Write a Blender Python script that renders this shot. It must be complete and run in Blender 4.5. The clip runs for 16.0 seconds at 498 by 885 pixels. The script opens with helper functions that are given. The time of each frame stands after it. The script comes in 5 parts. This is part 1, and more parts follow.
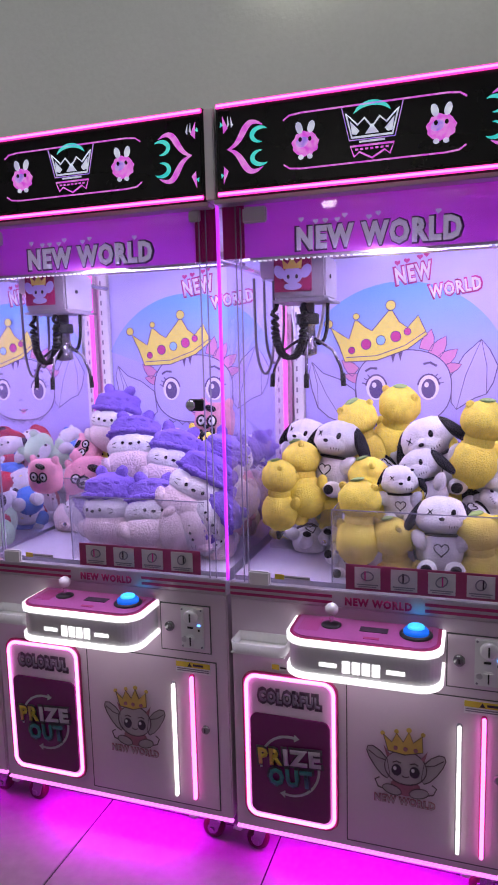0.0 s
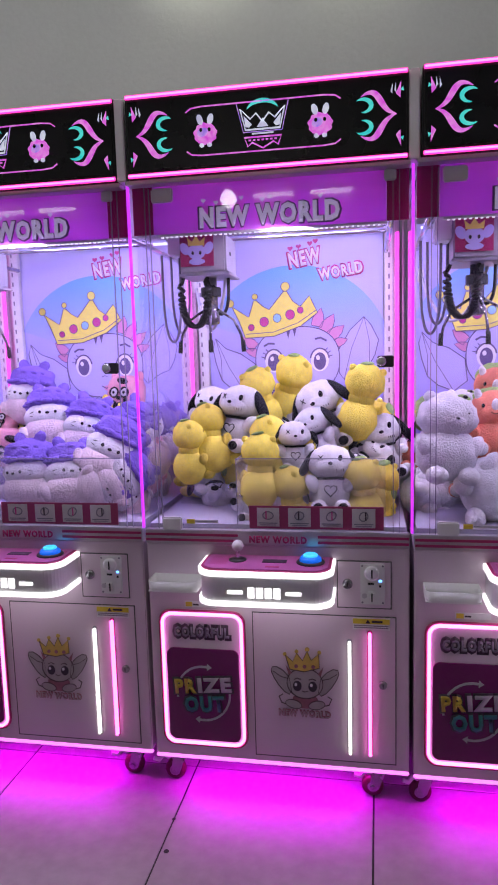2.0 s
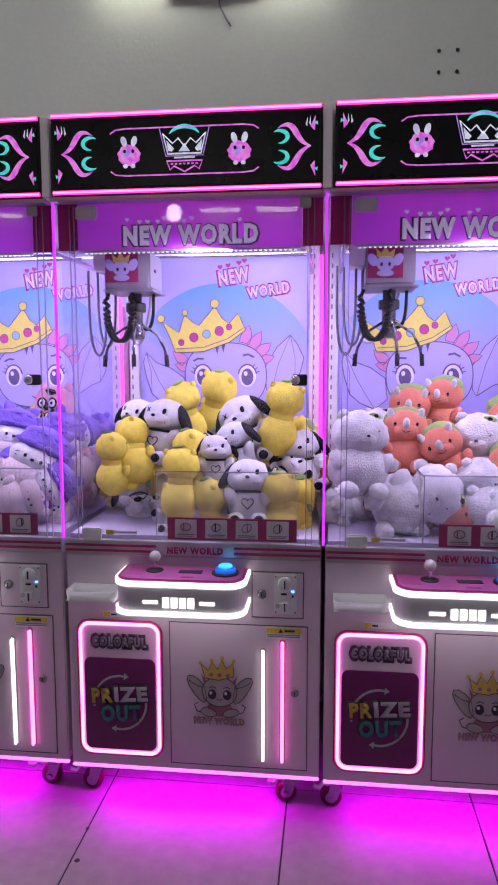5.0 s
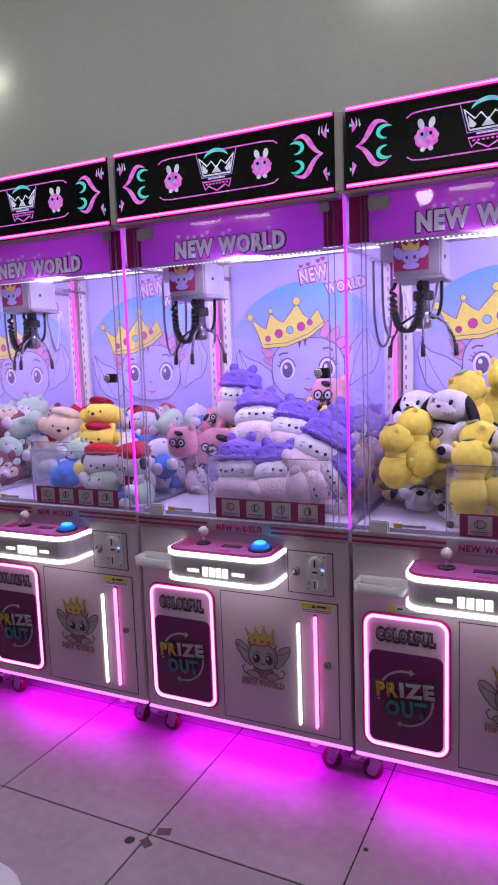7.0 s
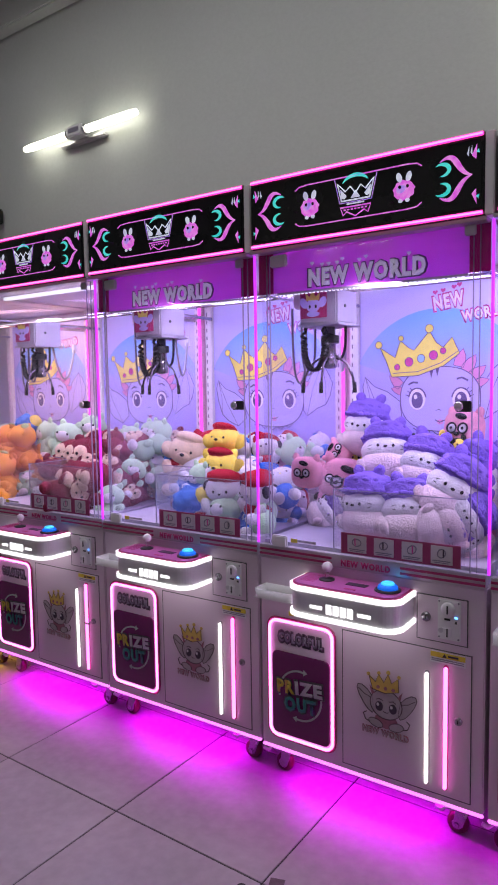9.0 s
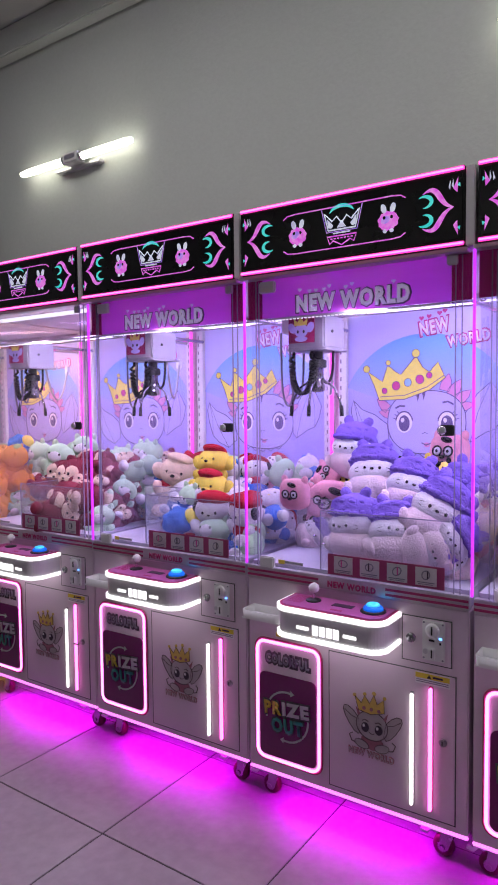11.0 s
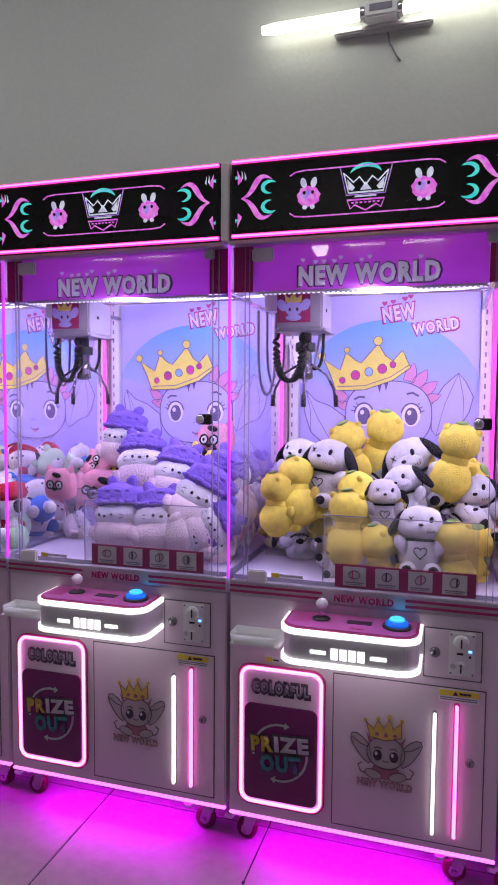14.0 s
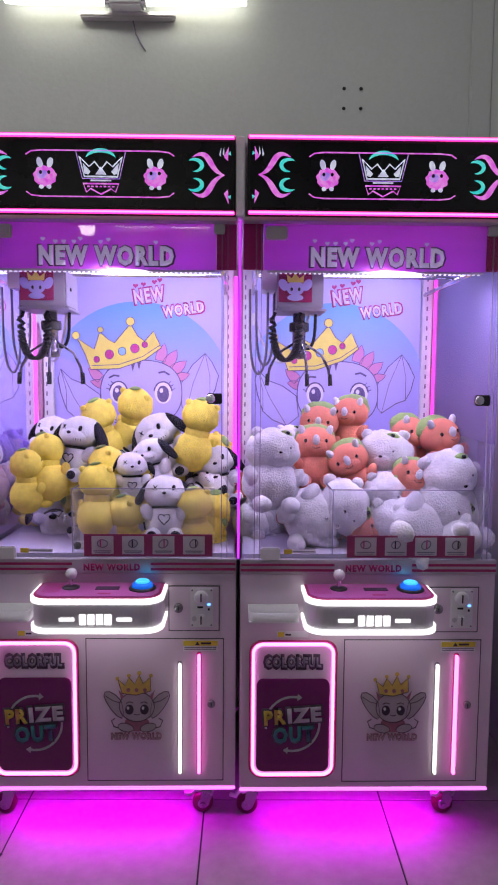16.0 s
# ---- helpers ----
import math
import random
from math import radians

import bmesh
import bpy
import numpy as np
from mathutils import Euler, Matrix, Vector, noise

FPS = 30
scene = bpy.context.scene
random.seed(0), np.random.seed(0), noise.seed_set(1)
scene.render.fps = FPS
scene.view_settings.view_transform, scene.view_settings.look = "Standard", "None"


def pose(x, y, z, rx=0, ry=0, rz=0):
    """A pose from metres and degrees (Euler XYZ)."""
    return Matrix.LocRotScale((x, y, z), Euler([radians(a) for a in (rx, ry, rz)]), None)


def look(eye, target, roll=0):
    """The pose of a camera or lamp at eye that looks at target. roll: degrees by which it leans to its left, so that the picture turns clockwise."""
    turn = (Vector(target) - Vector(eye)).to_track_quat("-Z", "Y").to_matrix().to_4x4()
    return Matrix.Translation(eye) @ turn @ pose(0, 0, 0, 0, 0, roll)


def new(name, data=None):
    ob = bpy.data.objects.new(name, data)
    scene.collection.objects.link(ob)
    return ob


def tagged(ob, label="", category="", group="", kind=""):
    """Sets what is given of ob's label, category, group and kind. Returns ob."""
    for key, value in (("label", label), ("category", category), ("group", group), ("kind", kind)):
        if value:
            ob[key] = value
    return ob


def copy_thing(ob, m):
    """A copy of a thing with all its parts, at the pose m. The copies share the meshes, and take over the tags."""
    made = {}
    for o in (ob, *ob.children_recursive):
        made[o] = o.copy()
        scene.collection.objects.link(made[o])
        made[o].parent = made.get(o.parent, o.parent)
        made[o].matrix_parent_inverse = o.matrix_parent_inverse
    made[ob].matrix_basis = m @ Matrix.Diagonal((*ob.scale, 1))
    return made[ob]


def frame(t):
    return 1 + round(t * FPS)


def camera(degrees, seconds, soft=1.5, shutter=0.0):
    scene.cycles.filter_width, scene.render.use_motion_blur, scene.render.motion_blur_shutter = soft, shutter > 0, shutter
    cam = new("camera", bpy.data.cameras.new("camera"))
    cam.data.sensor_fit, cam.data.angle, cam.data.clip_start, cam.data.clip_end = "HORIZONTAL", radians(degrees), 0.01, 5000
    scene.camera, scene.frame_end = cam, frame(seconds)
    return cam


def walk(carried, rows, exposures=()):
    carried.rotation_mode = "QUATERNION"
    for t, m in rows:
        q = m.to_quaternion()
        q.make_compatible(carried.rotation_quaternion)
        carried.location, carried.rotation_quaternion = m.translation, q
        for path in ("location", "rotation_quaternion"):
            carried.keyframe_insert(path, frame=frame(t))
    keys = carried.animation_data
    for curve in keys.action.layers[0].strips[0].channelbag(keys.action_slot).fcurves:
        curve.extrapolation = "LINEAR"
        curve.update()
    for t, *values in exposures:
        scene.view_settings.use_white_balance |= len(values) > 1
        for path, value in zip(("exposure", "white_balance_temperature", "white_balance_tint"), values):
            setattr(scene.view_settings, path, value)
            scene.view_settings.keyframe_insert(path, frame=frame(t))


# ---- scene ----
cam = camera(40.7, 16.0, soft=1.9)
PATH = [
    (0, (0.668, -1.734, 1.564), (0.021, 0.14, 1.298), -1.4),
    (0.5, (0.72, -1.884, 1.537), (0.13, 0.011, 1.287), -1.9),
    (1, (0.738, -1.863, 1.509), (0.188, 0.04, 1.233), -2.4),
    (1.5, (0.714, -1.834, 1.467), (0.23, 0.091, 1.225), -2.5),
    (2, (0.724, -1.97, 1.446), (0.346, -0.023, 1.192), -1.6),
    (2.5, (0.731, -2.021, 1.462), (0.404, -0.063, 1.218), -0.6),
    (3, (0.796, -2.007, 1.464), (0.588, -0.032, 1.225), 0.2),
    (3.2, (0.814, -2.015, 1.443), (0.666, -0.033, 1.221), 0.7),
    (4.2, (0.845, -2.012, 1.452), (0.79, -0.03, 1.228), 0.4),
    (5.3, (0.825, -2.011, 1.461), (0.476, -0.054, 1.238), -0.2),
    (5.5, (0.796, -2.017, 1.463), (0.38, -0.074, 1.236), -0.2),
    (6, (0.735, -2.028, 1.466), (0.154, -0.13, 1.224), -0.6),
    (6.5, (0.692, -2.045, 1.457), (-0.051, -0.204, 1.216), -1.3),
    (7, (0.639, -2.036, 1.471), (-0.232, -0.252, 1.227), -2.0),
    (7.5, (0.587, -2.028, 1.474), (-0.389, -0.297, 1.255), -2.2),
    (8, (0.557, -2.02, 1.49), (-0.51, -0.339, 1.295), -2.0),
    (8.5, (0.548, -2.009, 1.489), (-0.575, -0.364, 1.311), -1.5),
    (9, (0.544, -2.005, 1.492), (-0.603, -0.377, 1.324), -0.9),
    (11.5, (0.593, -2.032, 1.501), (-0.539, -0.387, 1.397), -0.5),
    (12, (0.599, -2.04, 1.498), (-0.534, -0.395, 1.387), -0.3),
    (12.5, (0.589, -2.048, 1.499), (-0.522, -0.389, 1.373), -0.1),
    (13, (0.59, -2.045, 1.495), (-0.439, -0.334, 1.366), 0.2),
    (13.5, (0.619, -2.019, 1.49), (-0.227, -0.211, 1.362), 0.4),
    (14, (0.69, -1.976, 1.493), (0.085, -0.074, 1.357), 0.4),
    (14.5, (0.749, -1.96, 1.487), (0.412, 0.006, 1.341), 0.3),
    (15, (0.77, -1.999, 1.484), (0.645, -0.01, 1.319), 0.2),
    (15.5, (0.8, -2.054, 1.474), (0.789, -0.062, 1.29), 0.2),
    (16, (0.838, -2.073, 1.476), (0.851, -0.082, 1.294), 0.4),
]
walk(cam, [(t, look(eye, target, roll)) for t, eye, target, roll in PATH])

# ---- world and large lights ----
world = bpy.data.worlds.new("world")
scene.world = world
world.use_nodes = True
world.node_tree.nodes["Background"].inputs[0].default_value = (0.5, 0.52, 0.56, 1)
world.node_tree.nodes["Background"].inputs[1].default_value = 0.02

P = 0.826                     # spacing of the machines along the wall
FIRST, LAST = -4, 1           # machines, counted from the yellow one
WALL_Y, CEIL = 0.94, 3.92
ROOM_L, ROOM_R, ROOM_F = -4.7, 1.885, -5.15


def area(name, at, aim, sx, sy, power, colour):
    d = bpy.data.lights.new(name, "AREA")
    d.shape, d.size, d.size_y, d.energy, d.color = "RECTANGLE", sx, sy, power, colour
    ob = new(name, d)
    ob.matrix_world = look(at, aim)
    return ob


ROOM_POWER, CABINET_POWER, STRIP_POWER, GLOW_POWER = 38.0, 3.9, 4.3, 3.2
# Unseen fill lamp, added to brighten the wall and floor.
area("ceiling_panel_light", (-0.9, -0.45, 3.98), (-0.9, -0.42, 0), 5.2, 0.4, ROOM_POWER, (0.98, 0.99, 0.97))
for k in range(FIRST, LAST + 1):
    warm = k == FIRST         # the end machine is lit in yellow
    area("cabinet_light", (k * P + 0.50, 0.40, 1.94), (k * P + 0.48, 0.46, 1.0), 0.48, 0.26, CABINET_POWER * (1.5 if warm else 1.0), (1.0, 0.62, 0.55) if warm else (0.58, 0.46, 1.0))
    area("front_strip_light", (k * P + 0.57, 0.030, 1.807), (k * P + 0.42, 0.42, 1.06), 0.34, 0.010, STRIP_POWER, (0.78, 0.67, 1.0))
    under = area("underglow_light", (k * P + 0.38, 0.085, 0.139), (k * P + 0.38, 0.075, 0), 0.62, 0.05, GLOW_POWER, (1.0, 0.6, 0.02) if warm else (0.80, 0.0, 1.0))
    under.data.spread = radians(158)


# ---- materials ----
def nodes_of(name):
    m = bpy.data.materials.new(name)
    m.use_nodes = True
    nt = m.node_tree
    return m, nt, nt.nodes["Principled BSDF"], nt.nodes["Material Output"]


def mat(name, colour, rough=0.5, metal=0.0, var=0.12, scale=8.0, bump=0.1, fine=90.0, sheen=0.0, spec=0.5, rand=0.0, coat=0.0):
    """Painted or natural surface: two scales of noise in colour, roughness and relief."""
    m, nt, b, out = nodes_of(name)
    tc = nt.nodes.new("ShaderNodeTexCoord")
    n1, n2 = nt.nodes.new("ShaderNodeTexNoise"), nt.nodes.new("ShaderNodeTexNoise")
    n1.inputs["Scale"].default_value, n2.inputs["Scale"].default_value = scale, fine
    n1.inputs["Detail"].default_value, n2.inputs["Detail"].default_value = 5, 4
    for n in (n1, n2):
        nt.links.new(tc.outputs["Object"], n.inputs["Vector"])
    ramp = nt.nodes.new("ShaderNodeMapRange")
    ramp.inputs["To Min"].default_value, ramp.inputs["To Max"].default_value = 1 - var, 1 + var
    add = nt.nodes.new("ShaderNodeMath")
    add.operation = "MULTIPLY_ADD"
    add.inputs[1].default_value = 0.4
    nt.links.new(n2.outputs["Fac"], add.inputs[0])
    sub = nt.nodes.new("ShaderNodeMath")
    sub.operation = "MULTIPLY_ADD"
    sub.inputs[1].default_value, sub.inputs[2].default_value = 0.6, 0.0
    nt.links.new(n1.outputs["Fac"], sub.inputs[0])
    nt.links.new(sub.outputs[0], add.inputs[2])
    nt.links.new(add.outputs[0], ramp.inputs["Value"])
    ramp.inputs["From Min"].default_value, ramp.inputs["From Max"].default_value = 0.25, 0.75
    value = ramp.outputs[0]
    if rand:
        info = nt.nodes.new("ShaderNodeObjectInfo")
        r = nt.nodes.new("ShaderNodeMapRange")
        r.inputs["To Min"].default_value, r.inputs["To Max"].default_value = 1 - rand, 1 + rand
        nt.links.new(info.outputs["Random"], r.inputs["Value"])
        mul = nt.nodes.new("ShaderNodeMath")
        mul.operation = "MULTIPLY"
        nt.links.new(value, mul.inputs[0])
        nt.links.new(r.outputs[0], mul.inputs[1])
        value = mul.outputs[0]
    mix = nt.nodes.new("ShaderNodeVectorMath")
    mix.operation = "SCALE"
    mix.inputs[0].default_value = colour
    nt.links.new(value, mix.inputs["Scale"])
    nt.links.new(mix.outputs[0], b.inputs["Base Color"])
    rr = nt.nodes.new("ShaderNodeMapRange")
    rr.inputs["To Min"].default_value, rr.inputs["To Max"].default_value = max(rough - 0.08, 0.02), min(rough + 0.1, 1)
    nt.links.new(n1.outputs["Fac"], rr.inputs["Value"])
    nt.links.new(rr.outputs[0], b.inputs["Roughness"])
    b.inputs["Metallic"].default_value, b.inputs["Specular IOR Level"].default_value = metal, spec
    b.inputs["Sheen Weight"].default_value, b.inputs["Coat Weight"].default_value = sheen, coat
    if bump:
        bp = nt.nodes.new("ShaderNodeBump")
        bp.inputs["Strength"].default_value, bp.inputs["Distance"].default_value = bump, 0.01
        nt.links.new(n2.outputs["Fac"], bp.inputs["Height"])
        nt.links.new(bp.outputs[0], b.inputs["Normal"])
    return m


def glow(name, colour, strength, rough=0.4):
    m, nt, b, out = nodes_of(name)
    b.inputs["Base Color"].default_value = (*[min(c, 0.8) for c in colour], 1)
    b.inputs["Roughness"].default_value = rough
    b.inputs["Emission Color"].default_value = (*colour, 1)
    b.inputs["Emission Strength"].default_value = strength
    return m


def clear(name, tint=(1, 1, 1), gloss=1.0, haze=0.0, haze_colour=(0.8, 0.78, 0.9)):
    """Clear acrylic: see-through, mirror gloss by Fresnel, a little haze."""
    m, nt, b, out = nodes_of(name)
    nt.nodes.remove(b)
    tr, gl, di = nt.nodes.new("ShaderNodeBsdfTransparent"), nt.nodes.new("ShaderNodeBsdfGlossy"), nt.nodes.new("ShaderNodeBsdfDiffuse")
    tr.inputs[0].default_value = (*tint, 1)
    gl.inputs["Roughness"].default_value = 0.02
    di.inputs[0].default_value = (*haze_colour, 1)
    fr = nt.nodes.new("ShaderNodeFresnel")
    fr.inputs["IOR"].default_value = 1.45
    k = nt.nodes.new("ShaderNodeMath")
    k.operation = "MULTIPLY"
    k.inputs[1].default_value = gloss
    nt.links.new(fr.outputs[0], k.inputs[0])
    m1, m2 = nt.nodes.new("ShaderNodeMixShader"), nt.nodes.new("ShaderNodeMixShader")
    m1.inputs[0].default_value = haze
    nt.links.new(tr.outputs[0], m1.inputs[1])
    nt.links.new(di.outputs[0], m1.inputs[2])
    nt.links.new(k.outputs[0], m2.inputs[0])
    nt.links.new(m1.outputs[0], m2.inputs[1])
    nt.links.new(gl.outputs[0], m2.inputs[2])
    nt.links.new(m2.outputs[0], out.inputs["Surface"])
    return m


def film(name, colour, solid, back=0.5, top=None, low=None):
    """Print on clear acrylic: partly see-through, lit from both sides."""
    m, nt, b, out = nodes_of(name)
    nt.nodes.remove(b)
    tr, di, tl = nt.nodes.new("ShaderNodeBsdfTransparent"), nt.nodes.new("ShaderNodeBsdfDiffuse"), nt.nodes.new("ShaderNodeBsdfTranslucent")
    no = nt.nodes.new("ShaderNodeTexNoise")
    no.inputs["Scale"].default_value = 3.0
    sc = nt.nodes.new("ShaderNodeVectorMath")
    sc.operation = "SCALE"
    sc.inputs[0].default_value = colour
    mr = nt.nodes.new("ShaderNodeMapRange")
    mr.inputs["To Min"].default_value, mr.inputs["To Max"].default_value = 0.9, 1.08
    nt.links.new(no.outputs["Fac"], mr.inputs["Value"])
    nt.links.new(mr.outputs[0], sc.inputs["Scale"])
    if top:
        tc, sp, zr, mx = nt.nodes.new("ShaderNodeTexCoord"), nt.nodes.new("ShaderNodeSeparateXYZ"), nt.nodes.new("ShaderNodeMapRange"), nt.nodes.new("ShaderNodeMix")
        nt.links.new(tc.outputs["Object"], sp.inputs[0])
        nt.links.new(sp.outputs["Z"], zr.inputs["Value"])
        zr.inputs["From Min"].default_value, zr.inputs["From Max"].default_value = 1.45, 1.72
        mx.data_type = "RGBA"
        mx.inputs["A"].default_value, mx.inputs["B"].default_value = (*colour, 1), (*top, 1)
        nt.links.new(zr.outputs[0], mx.inputs["Factor"])
        nt.links.new(mx.outputs["Result"], sc.inputs[0])
    for s in (di, tl):
        nt.links.new(sc.outputs[0], s.inputs[0])
    m1, m2 = nt.nodes.new("ShaderNodeMixShader"), nt.nodes.new("ShaderNodeMixShader")
    m1.inputs[0].default_value, m2.inputs[0].default_value = back, solid
    nt.links.new(di.outputs[0], m1.inputs[1])
    nt.links.new(tl.outputs[0], m1.inputs[2])
    if low is not None:
        lr = nt.nodes.new("ShaderNodeMapRange")
        nt.links.new(sp.outputs["Z"], lr.inputs["Value"])
        lr.inputs["From Min"].default_value, lr.inputs["From Max"].default_value = 1.15, 1.45
        lr.inputs["To Min"].default_value, lr.inputs["To Max"].default_value = low, solid
        nt.links.new(lr.outputs[0], m2.inputs[0])
    nt.links.new(tr.outputs[0], m2.inputs[1])
    nt.links.new(m1.outputs[0], m2.inputs[2])
    nt.links.new(m2.outputs[0], out.inputs["Surface"])
    return m


WALL = mat("wall_paint", (0.49, 0.51, 0.495), 0.8, var=0.08, scale=1.3, bump=0.12, fine=60)
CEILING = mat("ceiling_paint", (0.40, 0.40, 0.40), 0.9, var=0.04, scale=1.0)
TILE = mat("polished_tile", (0.31, 0.265, 0.295), 0.40, var=0.22, scale=3.2, bump=0.02, fine=25, rand=0.05, spec=0.32)
GROUT = mat("grout", (0.03, 0.028, 0.028), 0.9)
# White coat with the pink spill of the light strips mixed in.
WHITE = mat("pink_tinged_white_coat", (0.70, 0.575, 0.670), 0.36, var=0.04, scale=5, bump=0.04, fine=220)
OFFWHITE = mat("white_plastic", (0.74, 0.73, 0.74), 0.32, var=0.04, bump=0.02)
# White trolley plastic, darkened in colour because it gets less light.
TROLLEY = mat("shaded_white_plastic", (0.34, 0.32, 0.38), 0.4, var=0.05, bump=0.02)
FIELD = mat("grey_lilac_board", (0.46, 0.43, 0.55), 0.5, var=0.12, scale=6, bump=0.05)
POST = mat("bright_white_paint", (0.88, 0.86, 0.88), 0.4, var=0.03)
SILVER = mat("brushed_silver", (0.55, 0.53, 0.56), 0.34, 0.55, var=0.06, bump=0.03)
CTL_SILVER = mat("silver_lacquer", (0.62, 0.60, 0.63), 0.42, 0.2, var=0.06, bump=0.03)
STEEL = mat("dark_claw_steel", (0.30, 0.29, 0.31), 0.25, 0.9, var=0.1, bump=0.0)
CHROME = mat("chrome", (0.75, 0.75, 0.78), 0.14, 1.0, var=0.05, bump=0.0)
BLACK = mat("black_plastic", (0.012, 0.012, 0.014), 0.4)
SEAM = mat("dark_gap", (0.02, 0.018, 0.02), 0.8)
CRIMSON = mat("crimson_print", (0.38, 0.02, 0.13), 0.4, var=0.08, bump=0.0)
PLUM = mat("plum_acrylic", (0.16, 0.008, 0.11), 0.16, var=0.1, scale=4, bump=0.01)
DECK = mat("pink_deck_film", (0.42, 0.10, 0.30), 0.3, var=0.1, scale=9, bump=0.02)
# Prize door inks, darkened to stand in for smoky acrylic over them.
PRIZE_YELLOW = mat("dimmed_yellow_ink", (0.46, 0.34, 0.03), 0.4)
PRIZE_PALE = mat("dimmed_pale_ink", (0.42, 0.38, 0.44), 0.4)
PRIZE_TEAL = mat("dimmed_teal_ink", (0.02, 0.16, 0.18), 0.4)
YELLOW_INK = mat("yellow_ink", (0.72, 0.55, 0.05), 0.5)
DIRTY_TAPE = mat("dirty_tape", (0.075, 0.05, 0.055), 0.6, var=0.4, scale=30)
GAP = mat("door_gap", (0.09, 0.08, 0.09), 0.8)
PALE_INK = mat("pale_ink", (0.76, 0.74, 0.78), 0.5)
GREY_INK = mat("grey_ink", (0.22, 0.20, 0.26), 0.5)
DARK_INK = mat("dark_ink", (0.035, 0.02, 0.04), 0.5)
MAGENTA_BAND = film("magenta_band_film", (0.90, 0.30, 0.92), 1.0, 0.66)
GLASS = clear("clear_acrylic", (0.98, 0.98, 0.99), 1.8, 0.008)
EDGE = clear("acrylic_edge", (0.86, 0.84, 0.95), 1.0, 0.35, (0.85, 0.8, 1.0))
BAG = clear("scuffed_clear_sheet", (0.95, 0.95, 0.98), 0.8, 0.17)
ART_BLUE = mat("sky_blue_print", (0.30, 0.58, 0.85), 0.5, var=0.12, scale=3, bump=0.0)


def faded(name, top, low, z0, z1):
    """Print whose colour fades from one tone to another between two heights."""
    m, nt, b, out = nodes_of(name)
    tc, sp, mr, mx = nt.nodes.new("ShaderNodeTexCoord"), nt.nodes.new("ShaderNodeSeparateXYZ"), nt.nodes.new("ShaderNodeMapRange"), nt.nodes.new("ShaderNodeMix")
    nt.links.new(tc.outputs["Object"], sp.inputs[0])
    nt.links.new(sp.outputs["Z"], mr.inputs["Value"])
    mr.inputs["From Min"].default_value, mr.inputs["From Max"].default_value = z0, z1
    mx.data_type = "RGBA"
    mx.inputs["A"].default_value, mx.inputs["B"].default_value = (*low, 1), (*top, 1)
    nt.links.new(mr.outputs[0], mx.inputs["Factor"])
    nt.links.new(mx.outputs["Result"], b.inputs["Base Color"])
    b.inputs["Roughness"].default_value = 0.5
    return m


# Back panel lilac, paler towards the top.
ART_BG = faded("lilac_fade_print", (0.62, 0.60, 0.94), (0.46, 0.41, 0.89), 1.50, 1.92)
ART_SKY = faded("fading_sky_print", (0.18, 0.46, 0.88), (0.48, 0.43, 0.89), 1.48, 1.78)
ART_WHITE = mat("white_print", (0.86, 0.82, 0.90), 0.5, var=0.03, bump=0.0)
ART_HEAD = mat("pale_lilac_print", (0.53, 0.48, 0.88), 0.5, var=0.03, bump=0.0)
ART_GOLD = mat("gold_print", (0.86, 0.77, 0.15), 0.5, var=0.12, scale=14, bump=0.0)
ART_RUBY = mat("ruby_print", (0.62, 0.06, 0.30), 0.5, var=0.1, bump=0.0)
ART_PINK = mat("pink_print", (0.70, 0.28, 0.55), 0.5, var=0.1, bump=0.0)
EMB_BODY = mat("dusty_rose_print", (0.34, 0.13, 0.18), 0.5, var=0.25, scale=40, bump=0.0)
EMB_LINE = mat("dark_rose_line_print", (0.085, 0.045, 0.06), 0.5, bump=0.0)
EMB_GOLD = mat("dull_gold_print", (0.62, 0.42, 0.09), 0.5, var=0.2, scale=40, bump=0.0)
EMB_HEAD = mat("grey_rose_print", (0.44, 0.38, 0.41), 0.5, var=0.1, scale=30, bump=0.0)
ART_LINE = mat("violet_line_print", (0.14, 0.10, 0.26), 0.5, bump=0.0)
SIDE_CLEAR = clear("violet_tinted_acrylic", (0.93, 0.91, 0.99), 0.9, 0.10, (0.70, 0.62, 0.95))
# Right-hand end pane: its dim look is put into a darker violet.
SIDE_DIMMED = film("dimmed_violet_film", (0.40, 0.30, 0.66), 0.6, 0.35, (0.36, 0.32, 0.66), 0.3)
END_FILM = film("crimson_band_film", (0.50, 0.04, 0.22), 1.0, 0.55)
# Band letters emit a little themselves, in place of light from behind.
BAND_PALE = glow("glowing_pale_letter", (0.60, 0.54, 0.74), 0.32)
BAND_GREY = film("grey_letter_film", (0.24, 0.16, 0.32), 1.0, 0.6)
STRIP = mat("maroon_strip_print", (0.34, 0.04, 0.14), 0.4)
CARD = mat("printed_card", (0.60, 0.56, 0.59), 0.5)
PINK_LED = glow("pink_led", (1.0, 0.05, 0.42), 1.5)
CORE_LED = glow("pale_pink_core", (1.0, 0.30, 0.72), 1.7)
SEAM_LED = glow("violet_led", (0.62, 0.04, 1.0), 1.05)
BACK_LED = glow("magenta_led", (1.0, 0.05, 0.60), 1.7)
BASE_LED = glow("base_led", (1.0, 0.24, 0.95), 1.35)
RING_LED = glow("pink_white_led", (1.0, 0.24, 0.78), 3.3)
BARPINK_LED = glow("pink_bar_led", (1.0, 0.15, 0.66), 4.0)
WHITE_LED = glow("white_led", (1.0, 0.97, 0.98), 1.35)
BAR_LED = glow("white_bar_led", (1.0, 0.96, 0.90), 1.8)
TUBE = glow("tube_light", (1.0, 0.98, 0.80), 6.0)
BULB = glow("bulb_light", (1.0, 0.97, 0.92), 14.0)
COOL_LED = glow("cool_strip_led", (0.85, 0.85, 1.0), 1.3)
